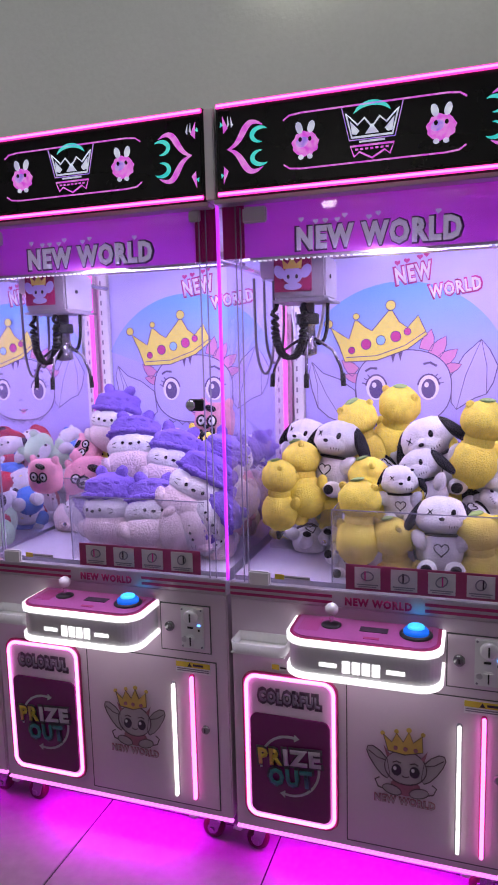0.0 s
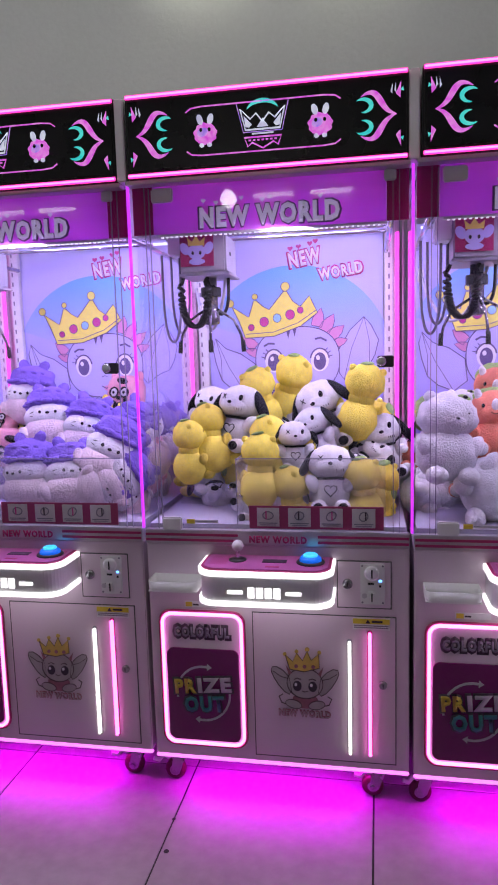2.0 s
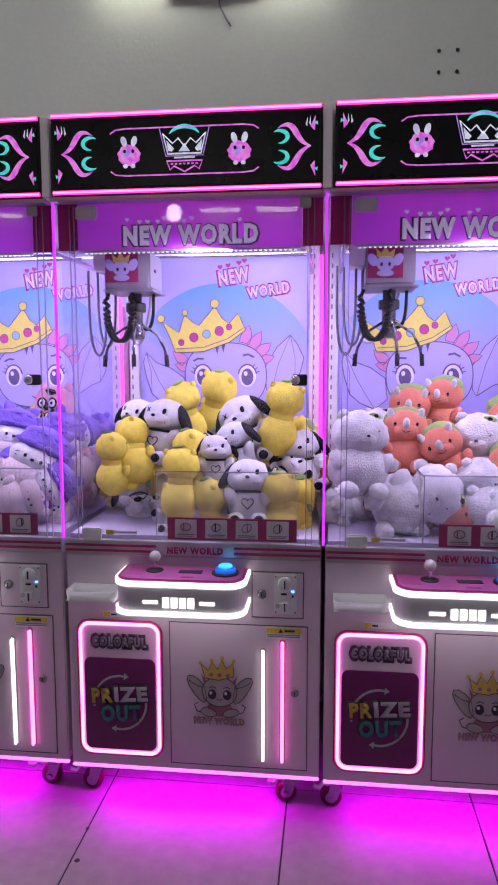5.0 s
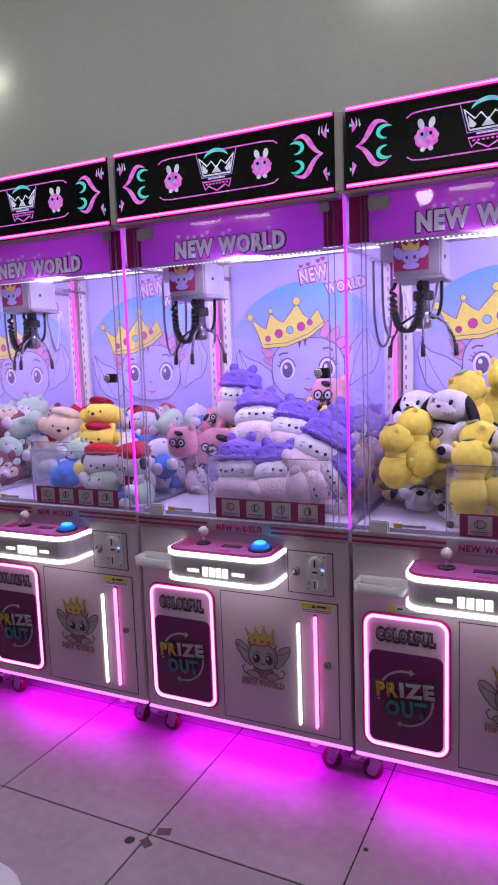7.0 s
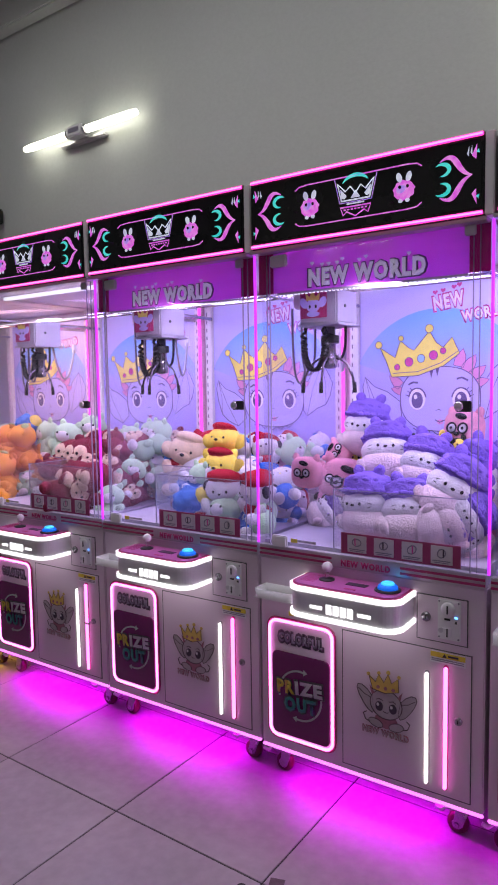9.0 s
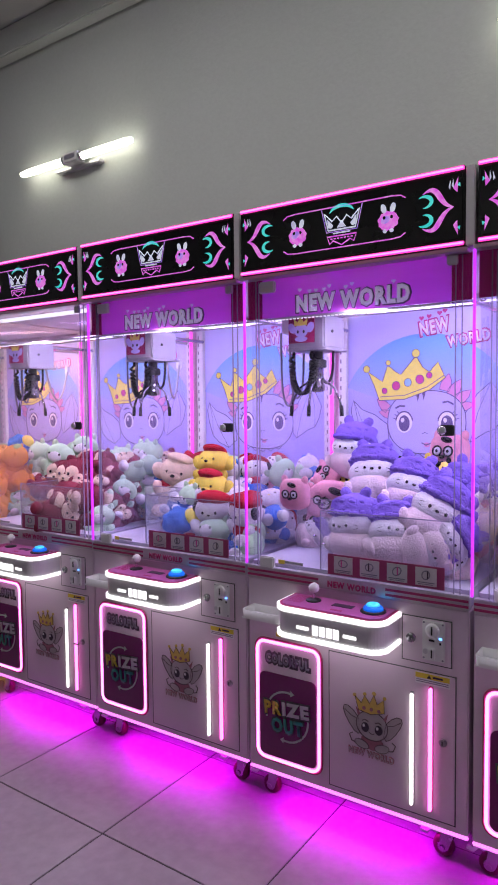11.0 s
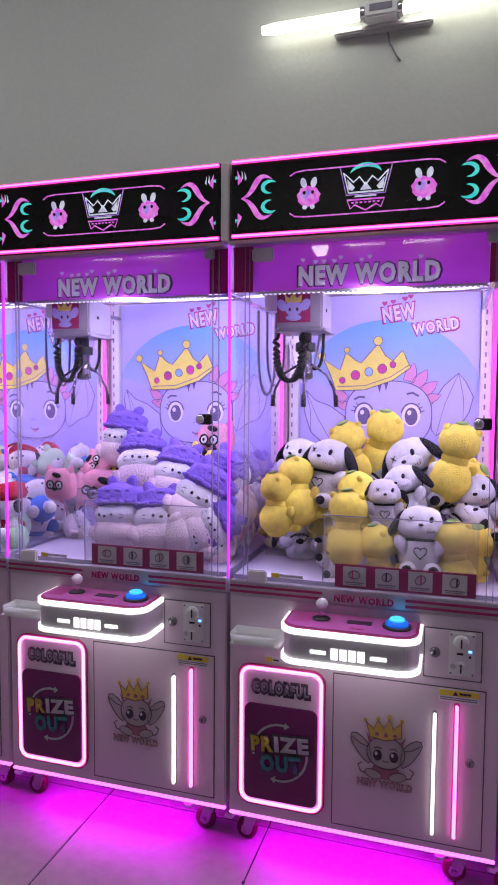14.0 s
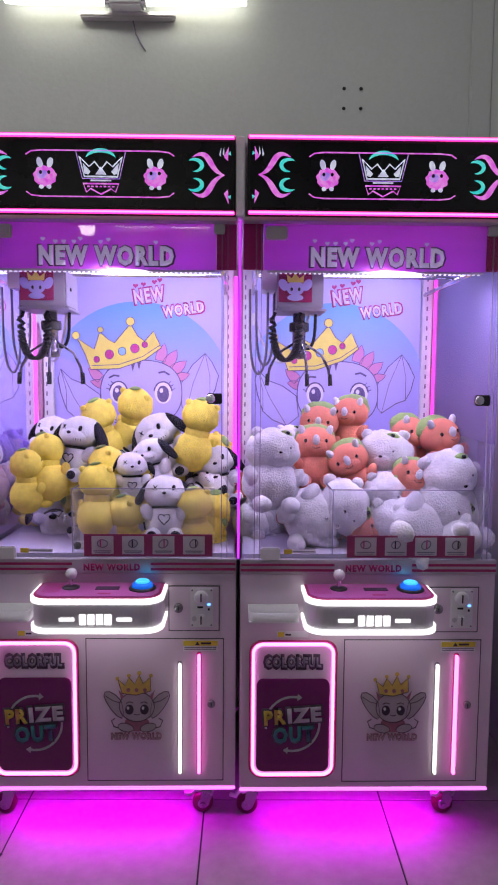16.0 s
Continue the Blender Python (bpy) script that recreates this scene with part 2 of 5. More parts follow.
BLUE_DOT = glow("blue_indicator", (0.1, 0.3, 1.0), 4.0)
BUTTON = glow("lit_blue_button", (0.01, 0.16, 0.80), 0.55, 0.10)
BUTTON_TOP = glow("lit_cyan_cap", (0.06, 0.55, 0.95), 0.95, 0.10)
SCREEN = mat("black_led_matrix", (0.006, 0.006, 0.008), 0.25, var=0.3, bump=0.05, fine=900)


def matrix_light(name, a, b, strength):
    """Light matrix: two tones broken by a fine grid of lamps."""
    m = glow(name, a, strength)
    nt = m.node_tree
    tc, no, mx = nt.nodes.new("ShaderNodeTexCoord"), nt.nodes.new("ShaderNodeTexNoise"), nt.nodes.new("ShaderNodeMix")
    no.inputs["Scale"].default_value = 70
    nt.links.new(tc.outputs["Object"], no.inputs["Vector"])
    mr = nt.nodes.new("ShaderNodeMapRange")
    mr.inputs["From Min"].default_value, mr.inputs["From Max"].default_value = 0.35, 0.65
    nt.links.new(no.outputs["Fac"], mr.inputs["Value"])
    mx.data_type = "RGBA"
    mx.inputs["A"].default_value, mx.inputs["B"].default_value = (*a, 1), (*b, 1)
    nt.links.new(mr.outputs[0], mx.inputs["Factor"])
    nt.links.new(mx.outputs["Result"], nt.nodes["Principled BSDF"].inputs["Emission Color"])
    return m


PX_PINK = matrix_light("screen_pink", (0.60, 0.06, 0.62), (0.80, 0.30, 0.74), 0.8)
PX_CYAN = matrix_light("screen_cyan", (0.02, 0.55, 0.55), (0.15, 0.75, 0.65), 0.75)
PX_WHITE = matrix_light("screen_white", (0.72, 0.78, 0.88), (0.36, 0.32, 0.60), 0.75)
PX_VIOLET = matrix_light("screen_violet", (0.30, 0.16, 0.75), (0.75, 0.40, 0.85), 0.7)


def fur(name, colour):
    m = mat(name, colour, 0.95, var=0.20, scale=3.0, bump=0.6, fine=13.5, sheen=0.4, spec=0.05, rand=0.07)
    b = m.node_tree.nodes["Principled BSDF"]
    b.inputs["Sheen Tint"].default_value, b.inputs["Sheen Roughness"].default_value = (*colour, 1), 0.6
    m.node_tree.nodes["Bump"].inputs["Distance"].default_value = 0.012
    return m


F_YELLOW, F_WHITE, F_BLACK = fur("yellow_plush", (1.0, 0.84, 0.14)), fur("white_plush", (0.80, 0.79, 0.80)), fur("black_plush", (0.02, 0.02, 0.025))
F_CORAL, F_GREEN, F_PURPLE = fur("coral_plush", (0.78, 0.27, 0.18)), fur("green_plush", (0.34, 0.50, 0.17)), fur("purple_plush", (0.24, 0.15, 0.60))
F_PINK, F_RED, F_BLUE = fur("pink_plush", (0.78, 0.36, 0.46)), fur("red_plush", (0.42, 0.02, 0.04)), fur("blue_plush", (0.06, 0.20, 0.62))
F_MAROON, F_CREAM, F_MINT = fur("maroon_plush", (0.20, 0.03, 0.05)), fur("cream_plush", (0.78, 0.62, 0.45)), fur("mint_plush", (0.50, 0.72, 0.48))
F_PALEPINK, F_ORANGE, F_BROWN = fur("pale_pink_plush", (0.80, 0.66, 0.68)), fur("orange_plush", (0.85, 0.36, 0.04)), fur("brown_plush", (0.25, 0.12, 0.07))
F_EYE = mat("black_bead", (0.006, 0.006, 0.008), 0.12)
RUBBER = mat("red_castor_rubber", (0.060, 0.004, 0.008), 0.45)


# ---- mesh helpers ----
def sheet(x0, x1, y, z0, z1):
    """The front face of a clear pane; its edges are parts of their own."""
    bm = bmesh.new()
    bm.faces.new([bm.verts.new(c) for c in ((x0, y, z0), (x1, y, z0), (x1, y, z1), (x0, y, z1))])
    return bm


def side_sheet(x, y0, y1, z0, z1):
    bm = bmesh.new()
    bm.faces.new([bm.verts.new(c) for c in ((x, y0, z0), (x, y1, z0), (x, y1, z1), (x, y0, z1))])
    return bm


def link(name, bm, material, smooth=False):
    me = bpy.data.meshes.new(name)
    bmesh.ops.recalc_face_normals(bm, faces=bm.faces)
    bm.to_mesh(me)
    bm.free()
    if smooth:
        me.polygons.foreach_set("use_smooth", [True] * len(me.polygons))
    for m in material if isinstance(material, (list, tuple)) else (material,):
        me.materials.append(m)
    return me


def part(name, bm, material, parent, label="", smooth=False):
    ob = new(name, link(name, bm, material, smooth))
    ob.parent = parent
    return tagged(ob, label)


def box(x0, x1, y0, y1, z0, z1, bevel=0.0, bm=None, seg=2):
    own = bmesh.new()
    bmesh.ops.create_cube(own, size=1)
    for v in own.verts:
        v.co = Vector(((x0 + x1) / 2 + v.co.x * (x1 - x0), (y0 + y1) / 2 + v.co.y * (y1 - y0), (z0 + z1) / 2 + v.co.z * (z1 - z0)))
    if bevel:
        bmesh.ops.bevel(own, geom=list(own.edges), offset=bevel, segments=seg, affect="EDGES")
    return merge(bm, own)


def merge(bm, own):
    if bm is None:
        return own
    me = bpy.data.meshes.new("tmp")
    own.to_mesh(me)
    own.free()
    bm.from_mesh(me)
    bpy.data.meshes.remove(me)
    return bm


def prism(points, y0, y1, bm=None):
    """A plate of that outline in x and z, from y0 to y1."""
    bm = bm or bmesh.new()
    a, b = [bm.verts.new((x, y0, z)) for x, z in points], [bm.verts.new((x, y1, z)) for x, z in points]
    bm.faces.new(a)
    bm.faces.new(b[::-1])
    for i in range(len(a)):
        j = (i + 1) % len(a)
        bm.faces.new((a[j], a[i], b[i], b[j]))
    return bm


def rrect(x0, x1, z0, z1, r, n=6):
    """Outline of a rectangle with round corners."""
    out = []
    for cx, cz, a0 in ((x1 - r, z1 - r, 0), (x0 + r, z1 - r, 90), (x0 + r, z0 + r, 180), (x1 - r, z0 + r, 270)):
        for i in range(n + 1):
            a = radians(a0 + 90 * i / n)
            out.append((cx + r * math.cos(a), cz + r * math.sin(a)))
    return out


def oval(cx, cz, rx, rz, turn=0.0, n=28, a0=0.0, a1=360.0):
    c, s, out = math.cos(radians(turn)), math.sin(radians(turn)), []
    whole = abs(a1 - a0) >= 360
    for i in range(n if whole else n + 1):
        a = radians(a0 + (a1 - a0) * i / n)
        x, z = rx * math.cos(a), rz * math.sin(a)
        out.append((cx + c * x - s * z, cz + s * x + c * z))
    return out


def sweep(points, radius, n=8, closed=False, bm=None, taper=None):
    """A round tube along points."""
    bm = bm or bmesh.new()
    pts = [Vector(p) for p in points]
    rings, up = [], Vector((0.12, 0.31, 0.94)).normalized()
    for i, p in enumerate(pts):
        if closed:
            d = pts[(i + 1) % len(pts)] - pts[i - 1]
        else:
            d = pts[min(i + 1, len(pts) - 1)] - pts[max(i - 1, 0)]
        d.normalize()
        s = d.cross(up)
        if s.length < 0.05:
            s = d.cross(Vector((1, 0, 0)))
        s.normalize()
        u = s.cross(d)
        r = radius if taper is None else radius * taper[i]
        rings.append([bm.verts.new(p + r * (math.cos(2 * math.pi * j / n) * s + math.sin(2 * math.pi * j / n) * u)) for j in range(n)])
    for i in range(len(rings) - (0 if closed else 1)):
        a, b = rings[i], rings[(i + 1) % len(rings)]
        for j in range(n):
            bm.faces.new((a[j], a[(j + 1) % n], b[(j + 1) % n], b[j]))
    if not closed:
        bm.faces.new(rings[0][::-1])
        bm.faces.new(rings[-1])
    return bm


def lathe(profile, at, axis="z", n=20, bm=None):
    """Turned body: (radius, height) pairs about an axis through at."""
    bm = bm or bmesh.new()
    rings = []
    for r, h in profile:
        ring = []
        for j in range(n):
            a = 2 * math.pi * j / n
            v = {"z": (r * math.cos(a), r * math.sin(a), h), "y": (r * math.cos(a), h, r * math.sin(a)), "x": (h, r * math.cos(a), r * math.sin(a))}[axis]
            ring.append(bm.verts.new(Vector(at) + Vector(v)))
        rings.append(ring)
    for a, b in zip(rings, rings[1:]):
        for j in range(n):
            bm.faces.new((a[j], a[(j + 1) % n], b[(j + 1) % n], b[j]))
    bm.faces.new(rings[0][::-1])
    bm.faces.new(rings[-1])
    return bm


def line(points, width, y, bm=None, closed=False):
    """A flat printed stroke in x and z."""
    bm = bm or bmesh.new()
    pts = [Vector((x, 0, z)) for x, z in points]
    rows = []
    for i, p in enumerate(pts):
        d = (pts[(i + 1) % len(pts)] - pts[i - 1]) if closed else (pts[min(i + 1, len(pts) - 1)] - pts[max(i - 1, 0)])
        s = Vector((-d.z, 0, d.x)).normalized() * width / 2
        rows.append([bm.verts.new(p + s + Vector((0, yy, 0))) for yy in (y, y + 0.0015)] + [bm.verts.new(p - s + Vector((0, yy, 0))) for yy in (y + 0.0015, y)])
    for i in range(len(rows) - (0 if closed else 1)):
        a, b = rows[i], rows[(i + 1) % len(rows)]
        for j in range(4):
            bm.faces.new((a[j], a[(j + 1) % 4], b[(j + 1) % 4], b[j]))
    return bm


def text(words, x0, x1, z0, z1, y, bold=0.02, lean=0.0, turn=0.0, depth=0.0015):
    """Words fitted into a box in x and z, facing -y, as a bmesh."""
    cu = bpy.data.curves.new("lettering", "FONT")
    cu.space_character = 1.18
    cu.body, cu.size, cu.offset, cu.extrude, cu.resolution_u, cu.shear = words, 1.0, bold, 0.0, 2, lean
    ob = new("words", cu)
    bpy.context.view_layer.update()
    me = bpy.data.meshes.new_from_object(ob.evaluated_get(bpy.context.evaluated_depsgraph_get()))
    bpy.data.objects.remove(ob)
    bm = bmesh.new()
    bm.from_mesh(me)
    bpy.data.meshes.remove(me)
    xs, ys = [v.co.x for v in bm.verts], [v.co.y for v in bm.verts]
    ax, bx, ay, by = min(xs), max(xs), min(ys), max(ys)
    c, s = math.cos(radians(turn)), math.sin(radians(turn))
    for v in bm.verts:
        px, pz = ((v.co.x - ax) / (bx - ax) - 0.5) * (x1 - x0), ((v.co.y - ay) / (by - ay) - 0.5) * (z1 - z0)
        v.co = Vector(((x0 + x1) / 2 + c * px - s * pz, y, (z0 + z1) / 2 + s * px + c * pz))
    ext = bmesh.ops.extrude_face_region(bm, geom=list(bm.faces))
    for v in ext["geom"]:
        if isinstance(v, bmesh.types.BMVert):
            v.co.y -= depth
    return bm


def heart(cx, cz, r):
    out = []
    for i in range(20):
        a = 2 * math.pi * i / 20
        out.append((cx + r * math.sin(a) ** 3, cz + r * (0.81 * math.cos(a) - 0.31 * math.cos(2 * a) - 0.12 * math.cos(3 * a) - 0.06 * math.cos(4 * a))))
    return out


# ---- room ----
def room():
    def wall(name, *b, m=WALL, label="grey painted plaster wall", bevel=0.0):
        return tagged(new(name, link(name, box(*b, bevel), m)), label, "wall", kind="structure")
    wall("wall_north", ROOM_L - 0.15, ROOM_R + 0.15, WALL_Y, WALL_Y + 0.15, -0.05, CEIL + 0.1)
    wall("wall_east", ROOM_R, ROOM_R + 0.15, ROOM_F, WALL_Y - 0.001, -0.05, CEIL + 0.1)
    wall("wall_west", ROOM_L - 0.15, ROOM_L, ROOM_F, WALL_Y - 0.001, -0.05, CEIL + 0.1)
    wall("wall_south", ROOM_L - 0.15, ROOM_R + 0.15, ROOM_F - 0.15, ROOM_F - 0.001, -0.05, CEIL + 0.1)
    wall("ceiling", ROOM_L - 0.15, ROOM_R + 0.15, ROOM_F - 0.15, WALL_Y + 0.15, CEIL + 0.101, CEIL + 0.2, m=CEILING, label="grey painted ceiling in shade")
    wall("trim", ROOM_L, ROOM_R, WALL_Y - 0.10, WALL_Y - 0.001, CEIL - 0.08, CEIL + 0.1, label="plaster cornice below the ceiling", bevel=0.01)
    wall("trim", 1.795, ROOM_R - 0.001, WALL_Y - 0.025, WALL_Y - 0.001, 0, CEIL - 0.082, label="shallow painted pilaster in the corner", bevel=0.004)


room()


def wall_lamp(x, z, y, turn):
    lamp = tagged(new("wall_lamp"), "white double tube wall lamp, lit, on grey plaster", "lamp", "wall lamps")
    for s in (-1, 1):
        a, b = s * 0.075, s * 0.50
        bm = sweep([(a + (b - a) * i / 8, -0.075, 0.0) for i in range(9)], 0.022, 14, taper=[1] * 8 + [0.75])
        part("tube", bm, TUBE, lamp, "glowing white tube", True)
        part("clip", lathe([(0.027, 0), (0.029, 0.004), (0.029, 0.018), (0.027, 0.022)], (s * 0.075 - (0.011 if s > 0 else 0.011), -0.075, 0), "x", 16), CHROME, lamp, "chrome end cap", True)
    part("bracket", box(-0.07, 0.07, -0.105, -0.035, -0.03, 0.035, 0.008), OFFWHITE, lamp)
    part("wall_plate", box(-0.20, 0.20, -0.045, -0.001, -0.050, -0.028, 0.006), SILVER, lamp, "silver mounting rail")
    part("sticker", box(-0.045, 0.045, -0.1075, -0.1055, -0.008, 0.018), GREY_INK, lamp)
    lamp.matrix_basis = pose(x, y, z, 0, 0, turn)
    return lamp


wall_lamp(-2.72, 3.045, WALL_Y, 0)
wall_lamp(0.334, 3.045, WALL_Y, 0)
wall_lamp(-2.83, 3.07, ROOM_F, 180)
wall_lamp(0.10, 3.07, ROOM_F, 180)


def loose_cable():
    pts = [(0.345, WALL_Y - 0.006, 3.05), (0.352, WALL_Y - 0.010, 3.0), (0.362, WALL_Y - 0.008, 2.95), (0.385, WALL_Y - 0.010, 2.905), (0.405, WALL_Y - 0.006, 2.875)]
    ob = new("lamp_cable", link("lamp_cable", sweep(pts, 0.0035, 6), GREY_INK, True))
    tagged(ob, "thin grey cable hanging below the wall lamp", "cable")


loose_cable()
speaker = tagged(new("wall_speaker"), "small black box mounted high on the grey wall", "speaker")
part("case", box(-3.80, -3.57, WALL_Y - 0.09, WALL_Y - 0.012, 2.635, 2.735, 0.008), BLACK, speaker)
part("bracket", box(-3.72, -3.65, WALL_Y - 0.013, WALL_Y - 0.001, 2.66, 2.71, 0.002), STEEL, speaker)
for hx in (1.256, 1.329):
    for hz in (2.731, 2.649):
        ob = new("screw_hole", link("screw_hole", lathe([(0.008, -0.003), (0.007, -0.001), (0.002, 0.0)], (hx, WALL_Y - 0.0005, hz), "y", 10), SEAM))
        tagged(ob, "dark empty screw hole in the plaster", "hole", "screw holes in the wall")


def hanging_bulb():
    lamp = tagged(new("bulb_lamp"), "round white bulb hanging from the ceiling", "lamp")
    part("bulb", lathe([(0.01, -0.07), (0.05, -0.055), (0.07, 0.0), (0.05, 0.05), (0.025, 0.075)], (0, 0, 0), "z", 18), BULB, lamp, "glowing round bulb", True)
    part("socket", lathe([(0.028, 0.075), (0.03, 0.08), (0.03, 0.14), (0.012, 0.16)], (0, 0, 0), "z", 14), OFFWHITE, lamp)
    part("cord", sweep([(0, 0, 0.16), (0, 0, 0.6), (0, 0, CEIL + 0.1 - 2.78)], 0.004, 6), BLACK, lamp)
    lamp.matrix_basis = pose(-0.43, -3.87, 2.78)


hanging_bulb()


# ---- claw machine ----
def art(parent, place, m):
    """Printed picture: sky disc, crown, winged creature as plain shapes, logo words. place maps (u, depth, z)."""
    bg, blue, head, gold, ruby, pink, ink = m

    def put(name, bm, material, label=""):
        for v in bm.verts:
            v.co = place(v.co)
        part(name, bm, material, parent, label)
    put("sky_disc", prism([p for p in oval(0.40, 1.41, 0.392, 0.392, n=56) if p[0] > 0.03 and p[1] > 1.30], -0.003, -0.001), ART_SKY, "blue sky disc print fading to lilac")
    for s, wing in ((1, [(0.580, 1.465), (0.625, 1.540), (0.680, 1.590), (0.708, 1.555), (0.736, 1.498), (0.722, 1.440), (0.700, 1.400), (0.660, 1.385), (0.600, 1.345), (0.582, 1.370)]),
                    (-1, [(0.240, 1.415), (0.182, 1.457), (0.120, 1.480), (0.078, 1.522), (0.066, 1.480), (0.077, 1.420), (0.100, 1.350), (0.140, 1.315), (0.200, 1.290), (0.250, 1.330)])):
        put("wing", prism(wing if s < 0 else wing[::-1], -0.0055, -0.004), head, "pale wing print")
        put("wing_line", line(wing, 0.0036, -0.0075, closed=True), ink)
        mid = wing[2] if s > 0 else wing[3]
        ribs = line([mid, ((mid[0] + wing[6][0]) / 2 + 0.01, (mid[1] + wing[6][1]) / 2), wing[6]], 0.0022, -0.0075)
        line([mid, ((mid[0] + wing[8][0]) / 2 - 0.01, (mid[1] + wing[8][1]) / 2), wing[8]], 0.0022, -0.0075, ribs)
        put("wing_rib", ribs, ink)
    for cx, cz, r, t in ((0.222, 1.500, 0.040, 50), (0.232, 1.462, 0.034, 75), (0.500, 1.588, 0.044, -15), (0.538, 1.566, 0.046, -32), (0.568, 1.532, 0.044, -52), (0.584, 1.494, 0.034, -72)):
        c, n = math.cos(radians(t)), math.sin(radians(t))
        leaf = [(cx + a * r * c - b * r * n, cz + a * r * n + b * r * c) for a, b in ((-0.50, -0.7), (-0.52, -0.1), (-0.36, 0.4), (0.0, 1.0), (0.38, 0.45), (0.52, -0.1), (0.46, -0.7))]
        put("tuft", prism(leaf[::-1], -0.0095, -0.008), pink, "pink tuft print")
        put("tuft_line", line(leaf, 0.0026, -0.0110, closed=True), ink)
    face = [(0.413 + 0.170 * math.copysign(abs(math.cos(a)) ** 0.8, math.cos(a)), 1.425 + 0.135 * math.copysign(abs(math.sin(a)) ** 0.85, math.sin(a))) for a in [2 * math.pi * i / 40 for i in range(40)]]
    put("face_shape", prism(face, -0.013, -0.0115), head, "pale rounded shape print")
    put("face_line", line(face, 0.0038, -0.0155, closed=True), ink)
    for ex, ez in ((0.318, 1.424), (0.504, 1.424)):
        put("eye_shape", prism(oval(ex, ez, 0.036, 0.045, 0, 24), -0.0175, -0.016), ART_WHITE)
        put("eye_line", line(oval(ex, ez, 0.038, 0.047, 0, 18, 10, 170), 0.006, -0.020), ink)
        put("iris_shape", prism(oval(ex, ez - 0.004, 0.025, 0.035, 0, 20), -0.0205, -0.019), ink, "dark oval print")
        put("glint_shape", prism(oval(ex - 0.007, ez + 0.010, 0.008, 0.010, 0, 12), -0.0235, -0.022), ART_WHITE)
    put("brow", line([(0.278, 1.485), (0.298, 1.496), (0.322, 1.494)], 0.008, -0.017), ink)
    put("brow", line([(0.485, 1.508), (0.508, 1.513), (0.532, 1.500)], 0.008, -0.017), ink)
    for ex, s in ((0.318, -1), (0.504, 1)):
        lash = None
        for a in (18, 36, 54):
            ca, sa = math.cos(radians(a)), math.sin(radians(a))
            lash = line([(ex + s * 0.038 * ca, 1.424 + 0.047 * sa), (ex + s * 0.054 * ca, 1.424 + 0.060 * sa)], 0.0036, -0.020, lash)
        put("lash", lash, ink)
    for px, pz in ((0.366, 1.545), (0.392, 1.552)):
        put("hair_tuft", prism([(px, pz + 0.02), (px + 0.012, pz - 0.034), (px + 0.026, pz + 0.024)], -0.0170, -0.0155), ink)
    put("tongue", prism(oval(0.418, 1.329, 0.013, 0.011, 0, 14), -0.0165, -0.0150), pink)
    put("nose_line", line([(0.398, 1.376), (0.410, 1.382), (0.422, 1.377)], 0.0030, -0.017), ink)
    put("cheek_fringe", line([(0.30, 1.302), (0.322, 1.288), (0.338, 1.300), (0.362, 1.280), (0.380, 1.294), (0.408, 1.274), (0.430, 1.292), (0.456, 1.278), (0.474, 1.296), (0.502, 1.290), (0.52, 1.306)], 0.0034, -0.017), ink)
    put("smile", line([(0.395, 1.338), (0.415, 1.328), (0.440, 1.338)], 0.005, -0.017), ink)
    crown = [(0.204, 1.520), (0.180, 1.585), (0.150, 1.648), (0.190, 1.622), (0.219, 1.603), (0.240, 1.668), (0.252, 1.668), (0.278, 1.645), (0.303, 1.631),
             (0.362, 1.700), (0.376, 1.700), (0.400, 1.660), (0.429, 1.639), (0.466, 1.681), (0.480, 1.650), (0.498, 1.612), (0.43, 1.562), (0.32, 1.524)]
    put("crown_shape", prism(crown[::-1], -0.0255, -0.0240), gold, "gold crown print")
    put("crown_line", line(crown, 0.0032, -0.0285, closed=True), ink)
    put("crown_band", line([(0.208, 1.536), (0.32, 1.541), (0.42, 1.575), (0.492, 1.622)], 0.0028, -0.0285), ink)
    for cx, cz, r in ((0.144, 1.660, 0.016), (0.246, 1.684, 0.012), (0.370, 1.719, 0.018)):
        put("crown_ball", prism(oval(cx, cz, r, r, 0, 16), -0.0310, -0.0290), gold)
        put("ball_line", line(oval(cx, cz, r, r, 0, 16), 0.0024, -0.0330, closed=True), ink)
    for cx, cz, r, q in ((0.229, 1.562, 0.012, ruby), (0.282, 1.583, 0.018, ruby), (0.335, 1.596, 0.016, blue), (0.388, 1.608, 0.018, ruby), (0.429, 1.624, 0.012, ruby)):
        put("jewel", prism(oval(cx, cz, r, r * 1.05, 0, 16), -0.0315, -0.0300), q)
        put("jewel_line", line(oval(cx, cz, r, r * 1.05, 0, 16), 0.0024, -0.0335, closed=True), ink)
    for words, x0, x1, z0, z1, t in (("NEW", 0.385, 0.512, 1.798, 1.858, 9), ("WORLD", 0.502, 0.676, 1.748, 1.794, 8)):
        put("logo_outline", text(words, x0 - 0.006, x1 + 0.006, z0 - 0.006, z1 + 0.006, -0.004, 0.09, turn=t), ruby)
        put("logo_words", text(words, x0, x1, z0, z1, -0.008, 0.035, turn=t), ART_WHITE, "pale logo words with a crimson outline")
    for cx, cz in ((0.392, 1.866), (0.425, 1.872), (0.470, 1.882), (0.492, 1.890)):
        put("small_heart", prism(heart(cx, cz, 0.011), -0.004, -0.002), ruby)


